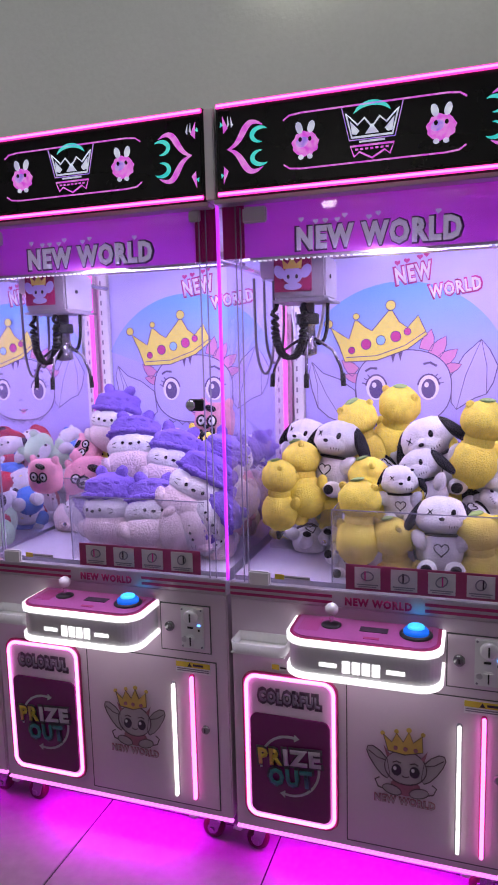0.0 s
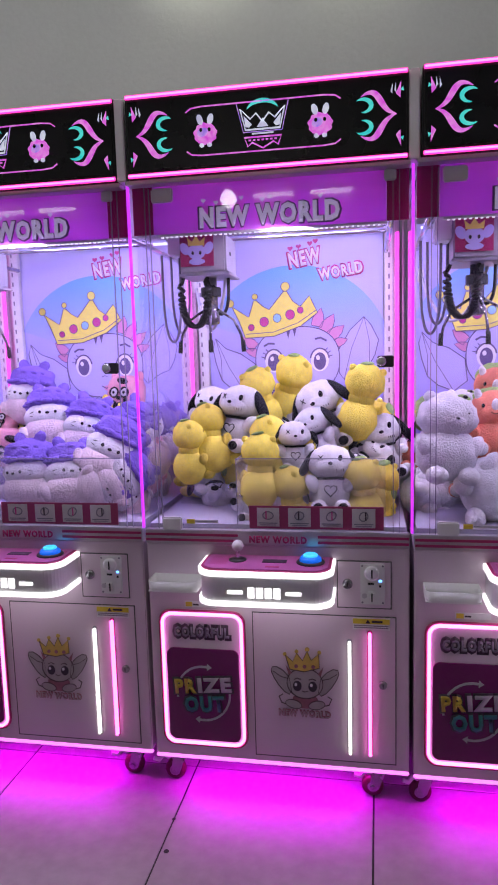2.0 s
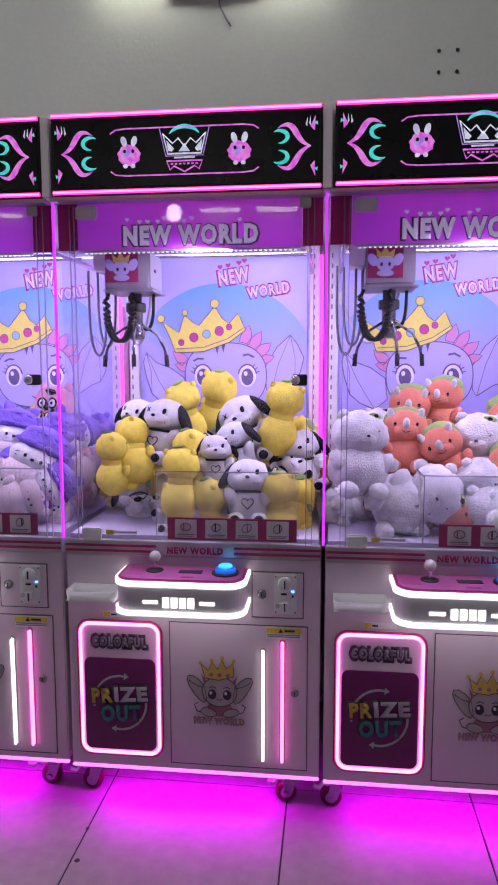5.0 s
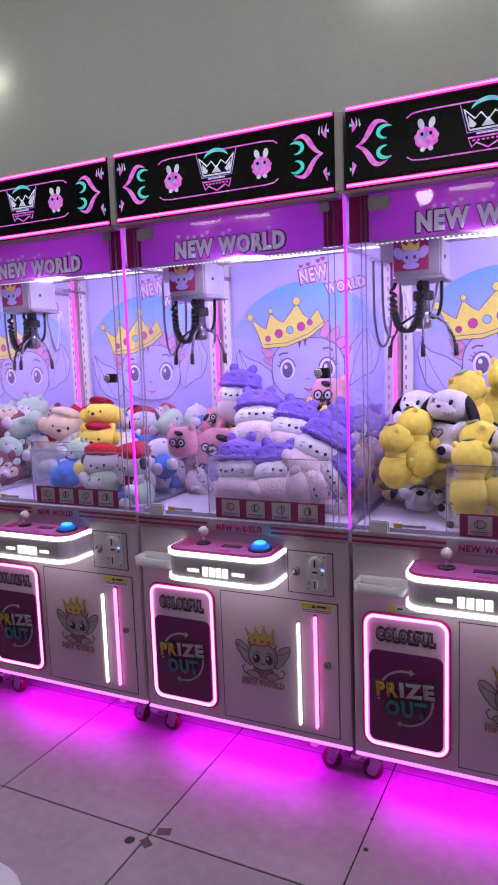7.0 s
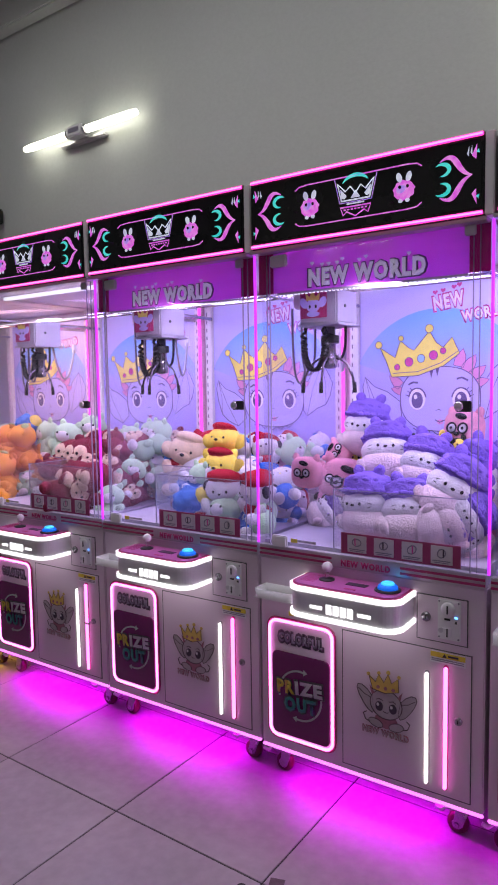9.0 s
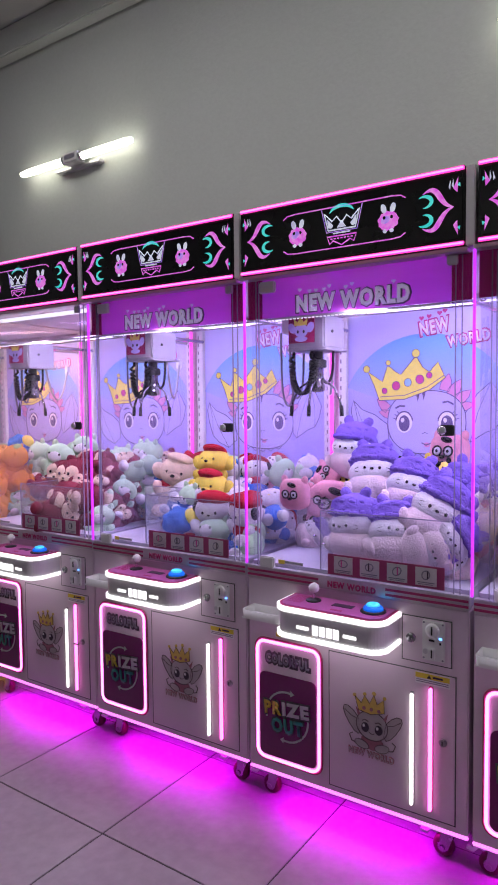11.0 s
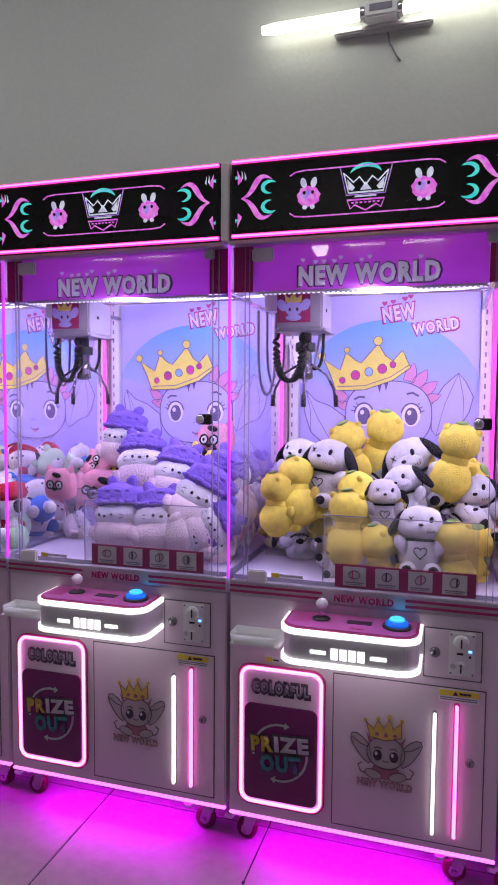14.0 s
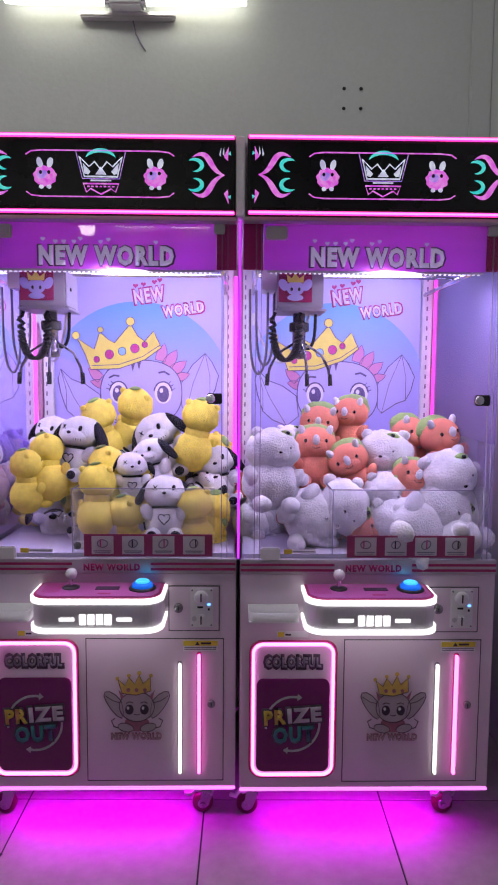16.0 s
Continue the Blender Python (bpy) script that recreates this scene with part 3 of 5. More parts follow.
def machine():
    root = tagged(new("claw_machine"), "white claw machine with pink light strips, full of plush toys", "claw machine", "claw machines along the wall")

    def add(name, bm, m, label="", parent=root, smooth=False):
        return part(name, bm, m, parent, label, smooth)
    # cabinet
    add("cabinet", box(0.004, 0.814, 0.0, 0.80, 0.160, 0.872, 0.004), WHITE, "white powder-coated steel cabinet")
    add("base_strip", box(0.004, 0.814, -0.003, 0.012, 0.1495, 0.1590, 0.003), BASE_LED, "pink light strip along the bottom edge")
    add("base_plate", box(0.02, 0.80, 0.03, 0.79, 0.142, 0.1595), SILVER)
    # castors
    for cx in (0.048, 0.720):
        for cy in (0.115, 0.70):
            castor = add("castor", box(cx - 0.035, cx + 0.035, cy - 0.035, cy + 0.035, 0.132, 0.141, 0.002), CHROME, "steel castor with red wheel")
            part("wheel", lathe([(0.008, -0.016), (0.022, -0.016), (0.032, -0.014), (0.036, -0.007), (0.036, 0.007), (0.032, 0.014), (0.022, 0.016), (0.008, 0.016)], (cx - 0.016, cy, 0.036), "y", 20), RUBBER, castor, "dark red wheel", True)
            part("wheel_hub", lathe([(0.004, -0.0185), (0.016, -0.0185), (0.019, -0.0163)], (cx - 0.016, cy, 0.036), "y", 16), STEEL, castor, "grey hub", True)
            side = [(cx + 0.030, 0.132), (cx + 0.030, 0.110), (cx + 0.004, 0.034), (cx - 0.012, 0.026), (cx - 0.024, 0.032), (cx - 0.026, 0.044), (cx - 0.020, 0.080), (cx - 0.030, 0.112), (cx - 0.030, 0.132)]
            fork = prism(side, cy - 0.024, cy - 0.020)
            prism(side, cy + 0.020, cy + 0.024, fork)
            lathe([(0.009, -0.028), (0.009, -0.024)], (cx - 0.016, cy, 0.036), "y", 12, fork)
            # Darker steel than the plate, standing in for shade under the cabinet.
            part("fork", fork, STEEL, castor)
            part("brake_pedal", sweep([(cx - 0.008, cy - 0.026, 0.108), (cx - 0.030, cy - 0.040, 0.100), (cx - 0.042, cy - 0.050, 0.112), (cx - 0.056, cy - 0.058, 0.098), (cx - 0.072, cy - 0.066, 0.108)], 0.0075, 8), SILVER, castor, "bent steel brake pedal", True)
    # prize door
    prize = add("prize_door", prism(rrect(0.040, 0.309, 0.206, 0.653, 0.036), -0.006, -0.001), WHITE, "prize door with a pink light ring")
    part("dark_rim", sweep([(x, -0.006, z) for x, z in rrect(0.038, 0.311, 0.204, 0.655, 0.037)], 0.0045, 6, True), CRIMSON, prize)
    part("light_ring", sweep([(x, -0.011, z) for x, z in rrect(0.047, 0.302, 0.213, 0.646, 0.032)], 0.0050, 8, True), RING_LED, prize, "pink-white light ring", True)
    part("flap", prism(rrect(0.058, 0.291, 0.224, 0.532, 0.022), -0.012, -0.0065), PLUM, prize, "dark plum acrylic flap")
    part("lettering", text("COLORFUL", 0.078, 0.270, 0.560, 0.614, -0.0065, 0.14), DARK_INK, prize)
    part("lettering", text("COLORFUL", 0.085, 0.263, 0.570, 0.604, -0.0095, 0.045), GREY_INK, prize, "grey lettering with a dark outline")
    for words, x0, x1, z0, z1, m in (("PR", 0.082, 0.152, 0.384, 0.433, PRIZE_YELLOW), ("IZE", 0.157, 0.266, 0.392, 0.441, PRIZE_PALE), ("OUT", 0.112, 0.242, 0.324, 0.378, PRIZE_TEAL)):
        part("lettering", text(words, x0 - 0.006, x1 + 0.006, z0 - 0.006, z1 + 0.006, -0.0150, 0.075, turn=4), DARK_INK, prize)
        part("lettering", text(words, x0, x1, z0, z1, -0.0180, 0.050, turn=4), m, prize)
    for a0, a1 in ((190, 80), (10, -100)):
        pts = oval(0.174, 0.384, 0.086, 0.090, 0, 20, a0, a1)
        arrow = line(pts, 0.007, -0.0142)
        (ax, az), (bx, bz) = pts[-1], pts[-3]
        dx, dz = (ax - bx) * 0.9, (az - bz) * 0.9
        head = [(ax + dx, az + dz), (ax - dz * 0.75, az + dx * 0.75), (ax + dz * 0.75, az - dx * 0.75)]
        prism(head, -0.0142, -0.0127, arrow)
        part("arrow", arrow, PRIZE_PALE, prize)
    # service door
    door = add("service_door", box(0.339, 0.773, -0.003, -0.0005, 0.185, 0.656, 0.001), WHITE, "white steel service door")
    gap = box(0.336, 0.339, -0.0022, -0.0004, 0.182, 0.659)
    box(0.773, 0.776, -0.0022, -0.0004, 0.182, 0.659, bm=gap)
    box(0.339, 0.773, -0.0022, -0.0004, 0.656, 0.659, bm=gap)
    box(0.339, 0.773, -0.0022, -0.0004, 0.182, 0.185, bm=gap)
    part("door_gap", gap, GAP, door)
    part("lock", lathe([(0.013, 0), (0.013, -0.006), (0.010, -0.009), (0.004, -0.009)], (0.736, -0.003, 0.443), "y", 18), STEEL, door, "round steel lock", True)
    part("keyhole", box(0.7345, 0.7375, -0.0135, -0.0118, 0.437, 0.449), BLACK, door)
    for cx, z1, m, n in ((0.636, 0.579, BAR_LED, "white light bar"), (0.697, 0.609, BARPINK_LED, "pink light bar")):
        bar = part("light_bar", prism(rrect(cx - 0.005, cx + 0.005, 0.212, z1, 0.0048), -0.014, -0.0035), m, door, n)
        part("bar_rim", prism(rrect(cx - 0.0075, cx + 0.0075, 0.208, z1 + 0.006, 0.007), -0.0055, -0.003), CRIMSON if cx > 0.65 else GREY_INK, bar)
    warn = part("warning_label", box(0.646, 0.757, -0.0045, -0.003, 0.617, 0.653), PALE_INK, door, "yellow and white warning label")
    part("yellow_field", box(0.647, 0.756, -0.006, -0.0045, 0.636, 0.652), YELLOW_INK, warn)
    part("triangle", prism([(0.684, 0.638), (0.699, 0.638), (0.6915, 0.650)], -0.0072, -0.006), DARK_INK, warn)
    part("bar", box(0.703, 0.735, -0.0072, -0.006, 0.641, 0.647), DARK_INK, warn)
    for z in (0.630, 0.624):
        part("bar", box(0.650, 0.752, -0.0056, -0.0045, z - 0.0012, z + 0.0012), GREY_INK, warn)
    # emblem on the service door
    em = part("emblem", prism(oval(0.476, 0.420, 0.056, 0.050, 0, 24), -0.0060, -0.0045), EMB_HEAD, door, "printed emblem with a gold crown")
    for s in (-1, 1):
        ear = [(0.476 + s * (0.046 + 0.052 * a + 0.006 * b), 0.418 + 0.022 * a + 0.034 * b * (1.1 - 0.3 * a)) for a, b in ((0, 0.5), (0.3, 0.95), (0.65, 1.2), (0.95, 1.05), (1.08, 0.5), (1.02, -0.2), (0.8, -0.9), (0.5, -1.25), (0.2, -1.2), (0, -0.7))]
        part("wing_print", prism(ear if s < 0 else ear[::-1], -0.0044, -0.003), EMB_HEAD, em)
        part("wing_line", line(ear, 0.0022, -0.006, closed=True), EMB_LINE, em)
        part("wing_line", line([(0.476 + s * 0.052, 0.432), (0.476 + s * 0.076, 0.438), (0.476 + s * 0.100, 0.455)], 0.0016, -0.006), EMB_LINE, em)
        part("dot_print", prism(oval(0.476 + s * 0.024, 0.410, 0.0135, 0.0165, 0, 16), -0.0078, -0.0062), DARK_INK, em)
        part("glint_print", prism(oval(0.472 + s * 0.024, 0.416, 0.0045, 0.0055, 0, 10), -0.0096, -0.0080), PALE_INK, em)
        part("tail_line", line([(0.476 + s * 0.050, 0.345), (0.476 + s * 0.074, 0.352), (0.476 + s * 0.082, 0.372), (0.476 + s * 0.070, 0.380)], 0.003, -0.0060), EMB_LINE, em)
        part("hair_print", prism([(0.476 + s * 0.040, 0.452), (0.476 + s * 0.058, 0.476), (0.476 + s * 0.050, 0.446)][::-s], -0.0082, -0.0066), EMB_BODY, em)
        part("limb_print", prism(oval(0.476 + s * 0.036, 0.350, 0.026, 0.014, s * 14, 16), -0.0064, -0.0048), EMB_HEAD, em)
        part("limb_line", line(oval(0.476 + s * 0.036, 0.350, 0.026, 0.014, s * 14, 16), 0.0018, -0.0082, closed=True), EMB_LINE, em)
        part("brow_line", line([(0.476 + s * 0.012, 0.432), (0.476 + s * 0.024, 0.436), (0.476 + s * 0.034, 0.431)], 0.0025, -0.0078), EMB_LINE, em)
    for cx, cz, r in ((0.415, 0.514, 0.006), (0.452, 0.524, 0.006), (0.485, 0.532, 0.007), (0.522, 0.524, 0.006)):
        part("crown_ball_print", prism(oval(cx, cz, r, r, 0, 12), -0.0105, -0.0085), EMB_GOLD, em)
    em.location = (0.022, 0, 0.015)
    part("ring_line", line(oval(0.476, 0.420, 0.056, 0.050, 0, 24), 0.0024, -0.0078, closed=True), EMB_LINE, em)
    part("body_print", prism(oval(0.476, 0.362, 0.040, 0.026, 0, 20), -0.0056, -0.0040), EMB_BODY, em)
    part("collar_line", line(oval(0.476, 0.378, 0.036, 0.012, 0, 12, 190, 350), 0.006, -0.0090), EMB_BODY, em)
    part("smile_line", line(oval(0.476, 0.398, 0.010, 0.006, 0, 8, 200, 340), 0.002, -0.0078), EMB_LINE, em)
    cr = [(0.430, 0.466), (0.417, 0.512), (0.440, 0.492), (0.452, 0.520), (0.470, 0.496), (0.485, 0.528), (0.497, 0.498), (0.520, 0.520), (0.522, 0.474), (0.475, 0.460)]
    part("crown_print", prism(cr[::-1], -0.0105, -0.0085), EMB_GOLD, em, "gold crown print")
    part("crown_line", line(cr, 0.0018, -0.0120, closed=True), EMB_LINE, em)
    for cx in (0.45, 0.476, 0.503):
        part("jewel_print", prism(oval(cx, 0.477, 0.006, 0.006, 0, 10), -0.0125, -0.0108), EMB_BODY, em)
    part("lettering", text("NEW WORLD", 0.392, 0.556, 0.309, 0.334, -0.0072, 0.085), EMB_BODY, em)
    part("lettering", text("NEW WORLD", 0.395, 0.553, 0.312, 0.331, -0.0100, 0.0), EMB_HEAD, em)
    # coin panel
    coin = add("coin_panel", box(0.603, 0.759, -0.004, -0.0005, 0.686, 0.828, 0.001), WHITE, "coin panel with lock and coin slots")
    rim = box(0.600, 0.603, -0.003, -0.0004, 0.683, 0.831)
    box(0.759, 0.762, -0.003, -0.0004, 0.683, 0.831, bm=rim)
    box(0.603, 0.759, -0.003, -0.0004, 0.828, 0.831, bm=rim)
    box(0.603, 0.759, -0.003, -0.0004, 0.683, 0.686, bm=rim)
    part("panel_gap", rim, GAP, coin)
    part("lock", lathe([(0.015, 0), (0.015, -0.007), (0.011, -0.010), (0.004, -0.010)], (0.632, -0.004, 0.760), "y", 18), STEEL, coin, "round steel lock", True)
    part("keyhole", box(0.6305, 0.6335, -0.0155, -0.0138, 0.754, 0.766), BLACK, coin)
    acc = part("coin_acceptor", box(0.670, 0.742, -0.012, -0.004, 0.699, 0.826, 0.003), OFFWHITE, coin, "moulded white coin acceptor")
    part("coin_entry", lathe([(0.022, 0), (0.022, -0.006), (0.016, -0.009)], (0.704, -0.012, 0.797), "y", 18), OFFWHITE, acc, "", True)
    part("slot", box(0.702, 0.706, -0.024, -0.0208, 0.784, 0.810), BLACK, acc)
    part("slot", box(0.692, 0.710, -0.0135, -0.0118, 0.761, 0.767), BLACK, acc)
    part("lever", box(0.690, 0.716, -0.022, -0.012, 0.708, 0.742, 0.004), OFFWHITE, acc)
    part("slot", box(0.702, 0.706, -0.0240, -0.0218, 0.712, 0.738), BLACK, acc)
    part("return_knob", lathe([(0.008, 0), (0.008, -0.006)], (0.682, -0.012, 0.728), "y", 12), SILVER, acc)
    part("indicator", box(0.724, 0.733, -0.0135, -0.0118, 0.770, 0.776), BLUE_DOT, acc, "glowing blue indicator")
    part("indicator", box(0.725, 0.731, -0.0135, -0.0118, 0.754, 0.761), BLACK, acc)
    for sx in (0.676, 0.736):
        for sz in (0.706, 0.819):
            part("screw", lathe([(0.003, 0), (0.003, -0.002)], (sx, -0.012, sz), "y", 8), GREY_INK, acc)
    # tray
    tray = add("tray", box(0.048, 0.202, -0.085, -0.001, 0.742, 0.746, 0.001), OFFWHITE, "small white tray with rounded rim")
    rimp = [(x, y) for x, y in rrect(0.046, 0.204, -0.087, 0.02, 0.02)]
    rb = bmesh.new()
    ring_pts = [(x, min(y, -0.001)) for x, y in rimp]
    lo = [rb.verts.new((x * 0.97 + 0.125 * 0.03, y * 0.97, 0.742)) for x, y in ring_pts]
    hi = [rb.verts.new((x, y, 0.774)) for x, y in ring_pts]
    hi2 = [rb.verts.new((0.125 + (x - 0.125) * 0.955, -0.0435 + (y + 0.0435) * 0.93, 0.774)) for x, y in ring_pts]
    lo2 = [rb.verts.new((0.125 + (x - 0.125) * 0.93, -0.0435 + (y + 0.0435) * 0.90, 0.747)) for x, y in ring_pts]
    for a, b in ((lo, hi), (hi, hi2), (hi2, lo2)):
        for i in range(len(a)):
            j = (i + 1) % len(a)
            try:
                rb.faces.new((a[i], a[j], b[j], b[i]))
            except ValueError:
                pass
    part("rim", rb, OFFWHITE, tray, "", True)
    tray.location = (-0.018, 0, 0)
    stk = add("sticker", box(0.121, 0.222, -0.002, -0.0004, 0.666, 0.685), PALE_INK, "small worn sticker")
    part("print", box(0.124, 0.145, -0.0032, -0.002, 0.668, 0.683), YELLOW_INK, stk)
    part("print", box(0.148, 0.166, -0.0032, -0.002, 0.672, 0.677), DARK_INK, stk)
    # control box: a deep box with round front corners and two light rings
    def outline(x0, x1, y0, r, n=8):
        pts = [(x0, -0.001)]
        for i in range(n + 1):
            a = radians(180 + 90 * i / n)
            pts.append((x0 + r + r * math.cos(a), y0 + r + r * math.sin(a)))
        for i in range(n + 1):
            a = radians(270 + 90 * i / n)
            pts.append((x1 - r + r * math.cos(a), y0 + r + r * math.sin(a)))
        return pts + [(x1, -0.001)]

    def slab(pts, z0, z1):
        bm = prism(pts, 0, 1)
        for v in bm.verts:
            v.co = Vector((v.co.x, v.co.z, z0 + (z1 - z0) * v.co.y))
        return bm
    ctl = add("control_box", slab(outline(0.204, 0.590, -0.148, 0.055), 0.738, 0.834), CTL_SILVER, "silver control box with two white light rings")
    for z0, z1 in ((0.732, 0.7465), (0.820, 0.8355)):
        part("light_ring", slab(outline(0.197, 0.597, -0.156, 0.060), z0, z1), WHITE_LED, ctl, "white light ring")
    part("deck_rim", slab(outline(0.205, 0.589, -0.148, 0.054), 0.8363, 0.8385), CRIMSON, ctl)
    deck = part("deck", slab(outline(0.214, 0.580, -0.139, 0.046), 0.8388, 0.8405), DECK, ctl, "pink control deck")
    for i in range(9):
        x = 0.228 + 0.006 * i
        part("stripe", box(x, x + 0.002, -0.10, -0.02, 0.8405, 0.8412), CRIMSON, deck)
        part("stripe", box(0.794 - x - 0.002, 0.794 - x, -0.10, -0.02, 0.8405, 0.8412), CRIMSON, deck)
    joy = part("joystick", lathe([(0.027, 0), (0.027, 0.003), (0.020, 0.006), (0.010, 0.008)], (0.307, -0.055, 0.8405), "z", 20), BLACK, ctl, "joystick with a pale ball", True)
    part("shaft", sweep([(0.307, -0.055, 0.845), (0.308, -0.054, 0.885)], 0.006, 10), CHROME, joy)
    part("ball", lathe([(0.003, -0.0175), (0.011, -0.014), (0.0165, -0.007), (0.018, 0.0), (0.0165, 0.007), (0.011, 0.014), (0.003, 0.0175)], (0.308, -0.053, 0.884), "z", 18), OFFWHITE, joy, "pale plastic ball", True)
    btn = part("button", lathe([(0.042, 0), (0.042, 0.004), (0.037, 0.007), (0.036, 0.007)], (0.527, -0.062, 0.8405), "z", 24), BLACK, ctl, "large lit push button", True)
    part("dome", lathe([(0.033, 0.006), (0.032, 0.014), (0.027, 0.019), (0.024, 0.020), (0.004, 0.0195)], (0.527, -0.062, 0.8405), "z", 24), BUTTON, btn, "glowing blue dome", True)
    part("cap", lathe([(0.022, 0.0205), (0.021, 0.025), (0.017, 0.0275), (0.014, 0.0265), (0.003, 0.028)], (0.527, -0.062, 0.8405), "z", 24), BUTTON_TOP, btn, "brighter cyan cap", True)
    part("display", box(0.384, 0.456, -0.075, -0.045, 0.8405, 0.8418), DARK_INK, ctl, "small dark display")
    part("print", box(0.400, 0.440, -0.118, -0.106, 0.8405, 0.8412), CRIMSON, ctl)
    # maker's mark as plain shapes
    mark = part("mark", box(0.293, 0.338, -0.1505, -0.148, 0.768, 0.779, 0.001), WHITE_LED, ctl, "glowing white maker's mark")
    part("bar", box(0.462, 0.507, -0.1505, -0.148, 0.768, 0.779, 0.001), WHITE_LED, mark)
    for x in (0.352, 0.377, 0.402, 0.427):
        part("bar", box(x, x + 0.020, -0.1505, -0.148, 0.757, 0.789, 0.001), WHITE_LED, mark)
    # printed sill
    sill = add("sill", box(0.004, 0.814, -0.006, 0.02, 0.8725, 0.917, 0.002), SILVER, "silver sill with crimson stripes")
    for x0, x1 in ((0.006, 0.30), (0.545, 0.812)):
        for z in (0.885, 0.902):
            part("stripe", box(x0, x1, -0.0078, -0.006, z - 0.004, z + 0.004), CRIMSON, sill)
    part("lettering", text("NEW WORLD", 0.335, 0.512, 0.880, 0.903, -0.006, 0.05), CRIMSON, sill)
    # playfield and shell
    add("playfield", box(0.012, 0.806, 0.022, 0.745, 0.873, 0.930), FIELD, "pale lilac playfield floor")
    add("roof", box(0.004, 0.814, 0.0, 0.80, 1.955, 2.185, 0.003), WHITE)
    add("back_wall", box(0.004, 0.814, 0.785, 0.80, 0.873, 1.954), WHITE)
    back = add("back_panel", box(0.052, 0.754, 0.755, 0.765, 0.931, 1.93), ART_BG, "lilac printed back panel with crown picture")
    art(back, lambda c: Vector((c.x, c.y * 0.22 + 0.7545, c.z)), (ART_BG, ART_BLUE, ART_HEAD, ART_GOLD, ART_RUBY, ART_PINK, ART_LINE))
    for x0, x1, sx in ((0.012, 0.050, 0.024), (0.758, 0.797, 0.776)):
        rail = add("perforated_upright", box(x0, x1, 0.735, 0.775, 0.931, 1.954, 0.002), OFFWHITE, "white perforated steel upright")
        slot_mesh = link("slot", box(-0.003, 0.003, -0.0006, 0.0006, 0, 0.018), GREY_INK)
        for i in range(24):
            slot = new("slot", slot_mesh)
            slot.location = (sx, 0.7342, 0.97 + 0.04 * i)
            slot.parent = rail
    for x in (0.808,):
        add("back_light", box(x - 0.009, x + 0.006, 0.712, 0.724, 0.94, 1.90, 0.002), BACK_LED, "vertical magenta light strip")
    # side panels
    add("side_panel", side_sheet(0.008, 0.03, 0.735, 0.931, 1.93), SIDE_CLEAR, "clear acrylic side pane").visible_shadow = False
    # lights and rails at the top
    bar = add("strip_light", box(0.10, 0.74, 0.060, 0.075, 1.930, 1.945), COOL_LED, "cool white light strip")
    for i, (z, y, r, x0) in enumerate(((1.852, 0.30, 0.006, 0.06), (1.846, 0.36, 0.005, 0.06))):
        add("rail", sweep([(x0, y, z), (0.40, y, z), (0.775, y, z)], r, 10), CHROME, "chrome gantry rail", smooth=True)
    add("rear_light_bar", box(0.07, 0.745, 0.720, 0.730, 1.905, 1.914, 0.002), COOL_LED, "cool white light strip")
    dots = add("strip_housing", box(0.08, 0.745, 0.0145, 0.024, 1.806, 1.813, 0.001), SILVER, "slim strip with cool white light dots")
    for i in range(44):
        part("light_dot", box(0.090 + 0.0148 * i, 0.096 + 0.0148 * i, 0.015, 0.021, 1.803, 1.8055), COOL_LED, dots)
    for x in (0.055, 0.765):
        add("side_rail", sweep([(x, 0.05, 1.835), (x, 0.40, 1.835), (x, 0.73, 1.835)], 0.009, 10), CHROME, "", smooth=True)
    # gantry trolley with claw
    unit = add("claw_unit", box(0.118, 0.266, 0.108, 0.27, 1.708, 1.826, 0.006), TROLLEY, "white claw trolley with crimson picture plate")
    part("picture_plate", box(0.122, 0.228, 0.104, 0.1078, 1.728, 1.824), CRIMSON, unit, "crimson plate with an emblem")
    part("emblem_print", prism(oval(0.175, 1.772, 0.028, 0.024, 0, 20), 0.1015, 0.1035), ART_HEAD, unit)
    for s in (-1, 1):
        part("emblem_print", prism(oval(0.175 + s * 0.038, 1.782, 0.014, 0.020, -s * 30, 14), 0.1020, 0.1036), ART_HEAD, unit)
        part("emblem_print", prism(oval(0.175 + s * 0.012, 1.768, 0.004, 0.006, 0, 10), 0.1000, 0.1012), DARK_INK, unit)
    part("emblem_print", prism(oval(0.175, 1.742, 0.026, 0.010, 0, 16), 0.1018, 0.1034), ART_HEAD, unit)
    part("emblem_print", prism([(0.150, 1.790), (0.146, 1.816), (0.162, 1.802), (0.174, 1.820), (0.187, 1.802), (0.203, 1.814), (0.200, 1.790)][::-1], 0.0995, 0.1012), ART_GOLD, unit)
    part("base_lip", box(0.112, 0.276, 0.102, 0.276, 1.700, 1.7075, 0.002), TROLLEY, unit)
    part("side_screw", lathe([(0.006, 0), (0.006, 0.003)], (0.266, 0.17, 1.77), "x", 10), BLACK, unit)
    part("trolley_block", box(0.07, 0.1175, 0.14, 0.24, 1.77, 1.835, 0.004), OFFWHITE, unit)
    cx, cy = 0.196, 0.19
    claw = part("claw", lathe([(0.020, 0.075), (0.020, 0.03), (0.030, 0.028), (0.030, 0.0), (0.022, -0.002), (0.022, -0.06), (0.027, -0.062), (0.027, -0.085), (0.012, -0.09)], (cx, cy, 1.640), "z", 18), STEEL, unit, "steel three-finger claw", True)
    part("solenoid", lathe([(0.031, 0), (0.033, 0.004), (0.033, 0.026), (0.031, 0.030)], (cx, cy, 1.640), "z", 18), BLACK, claw)
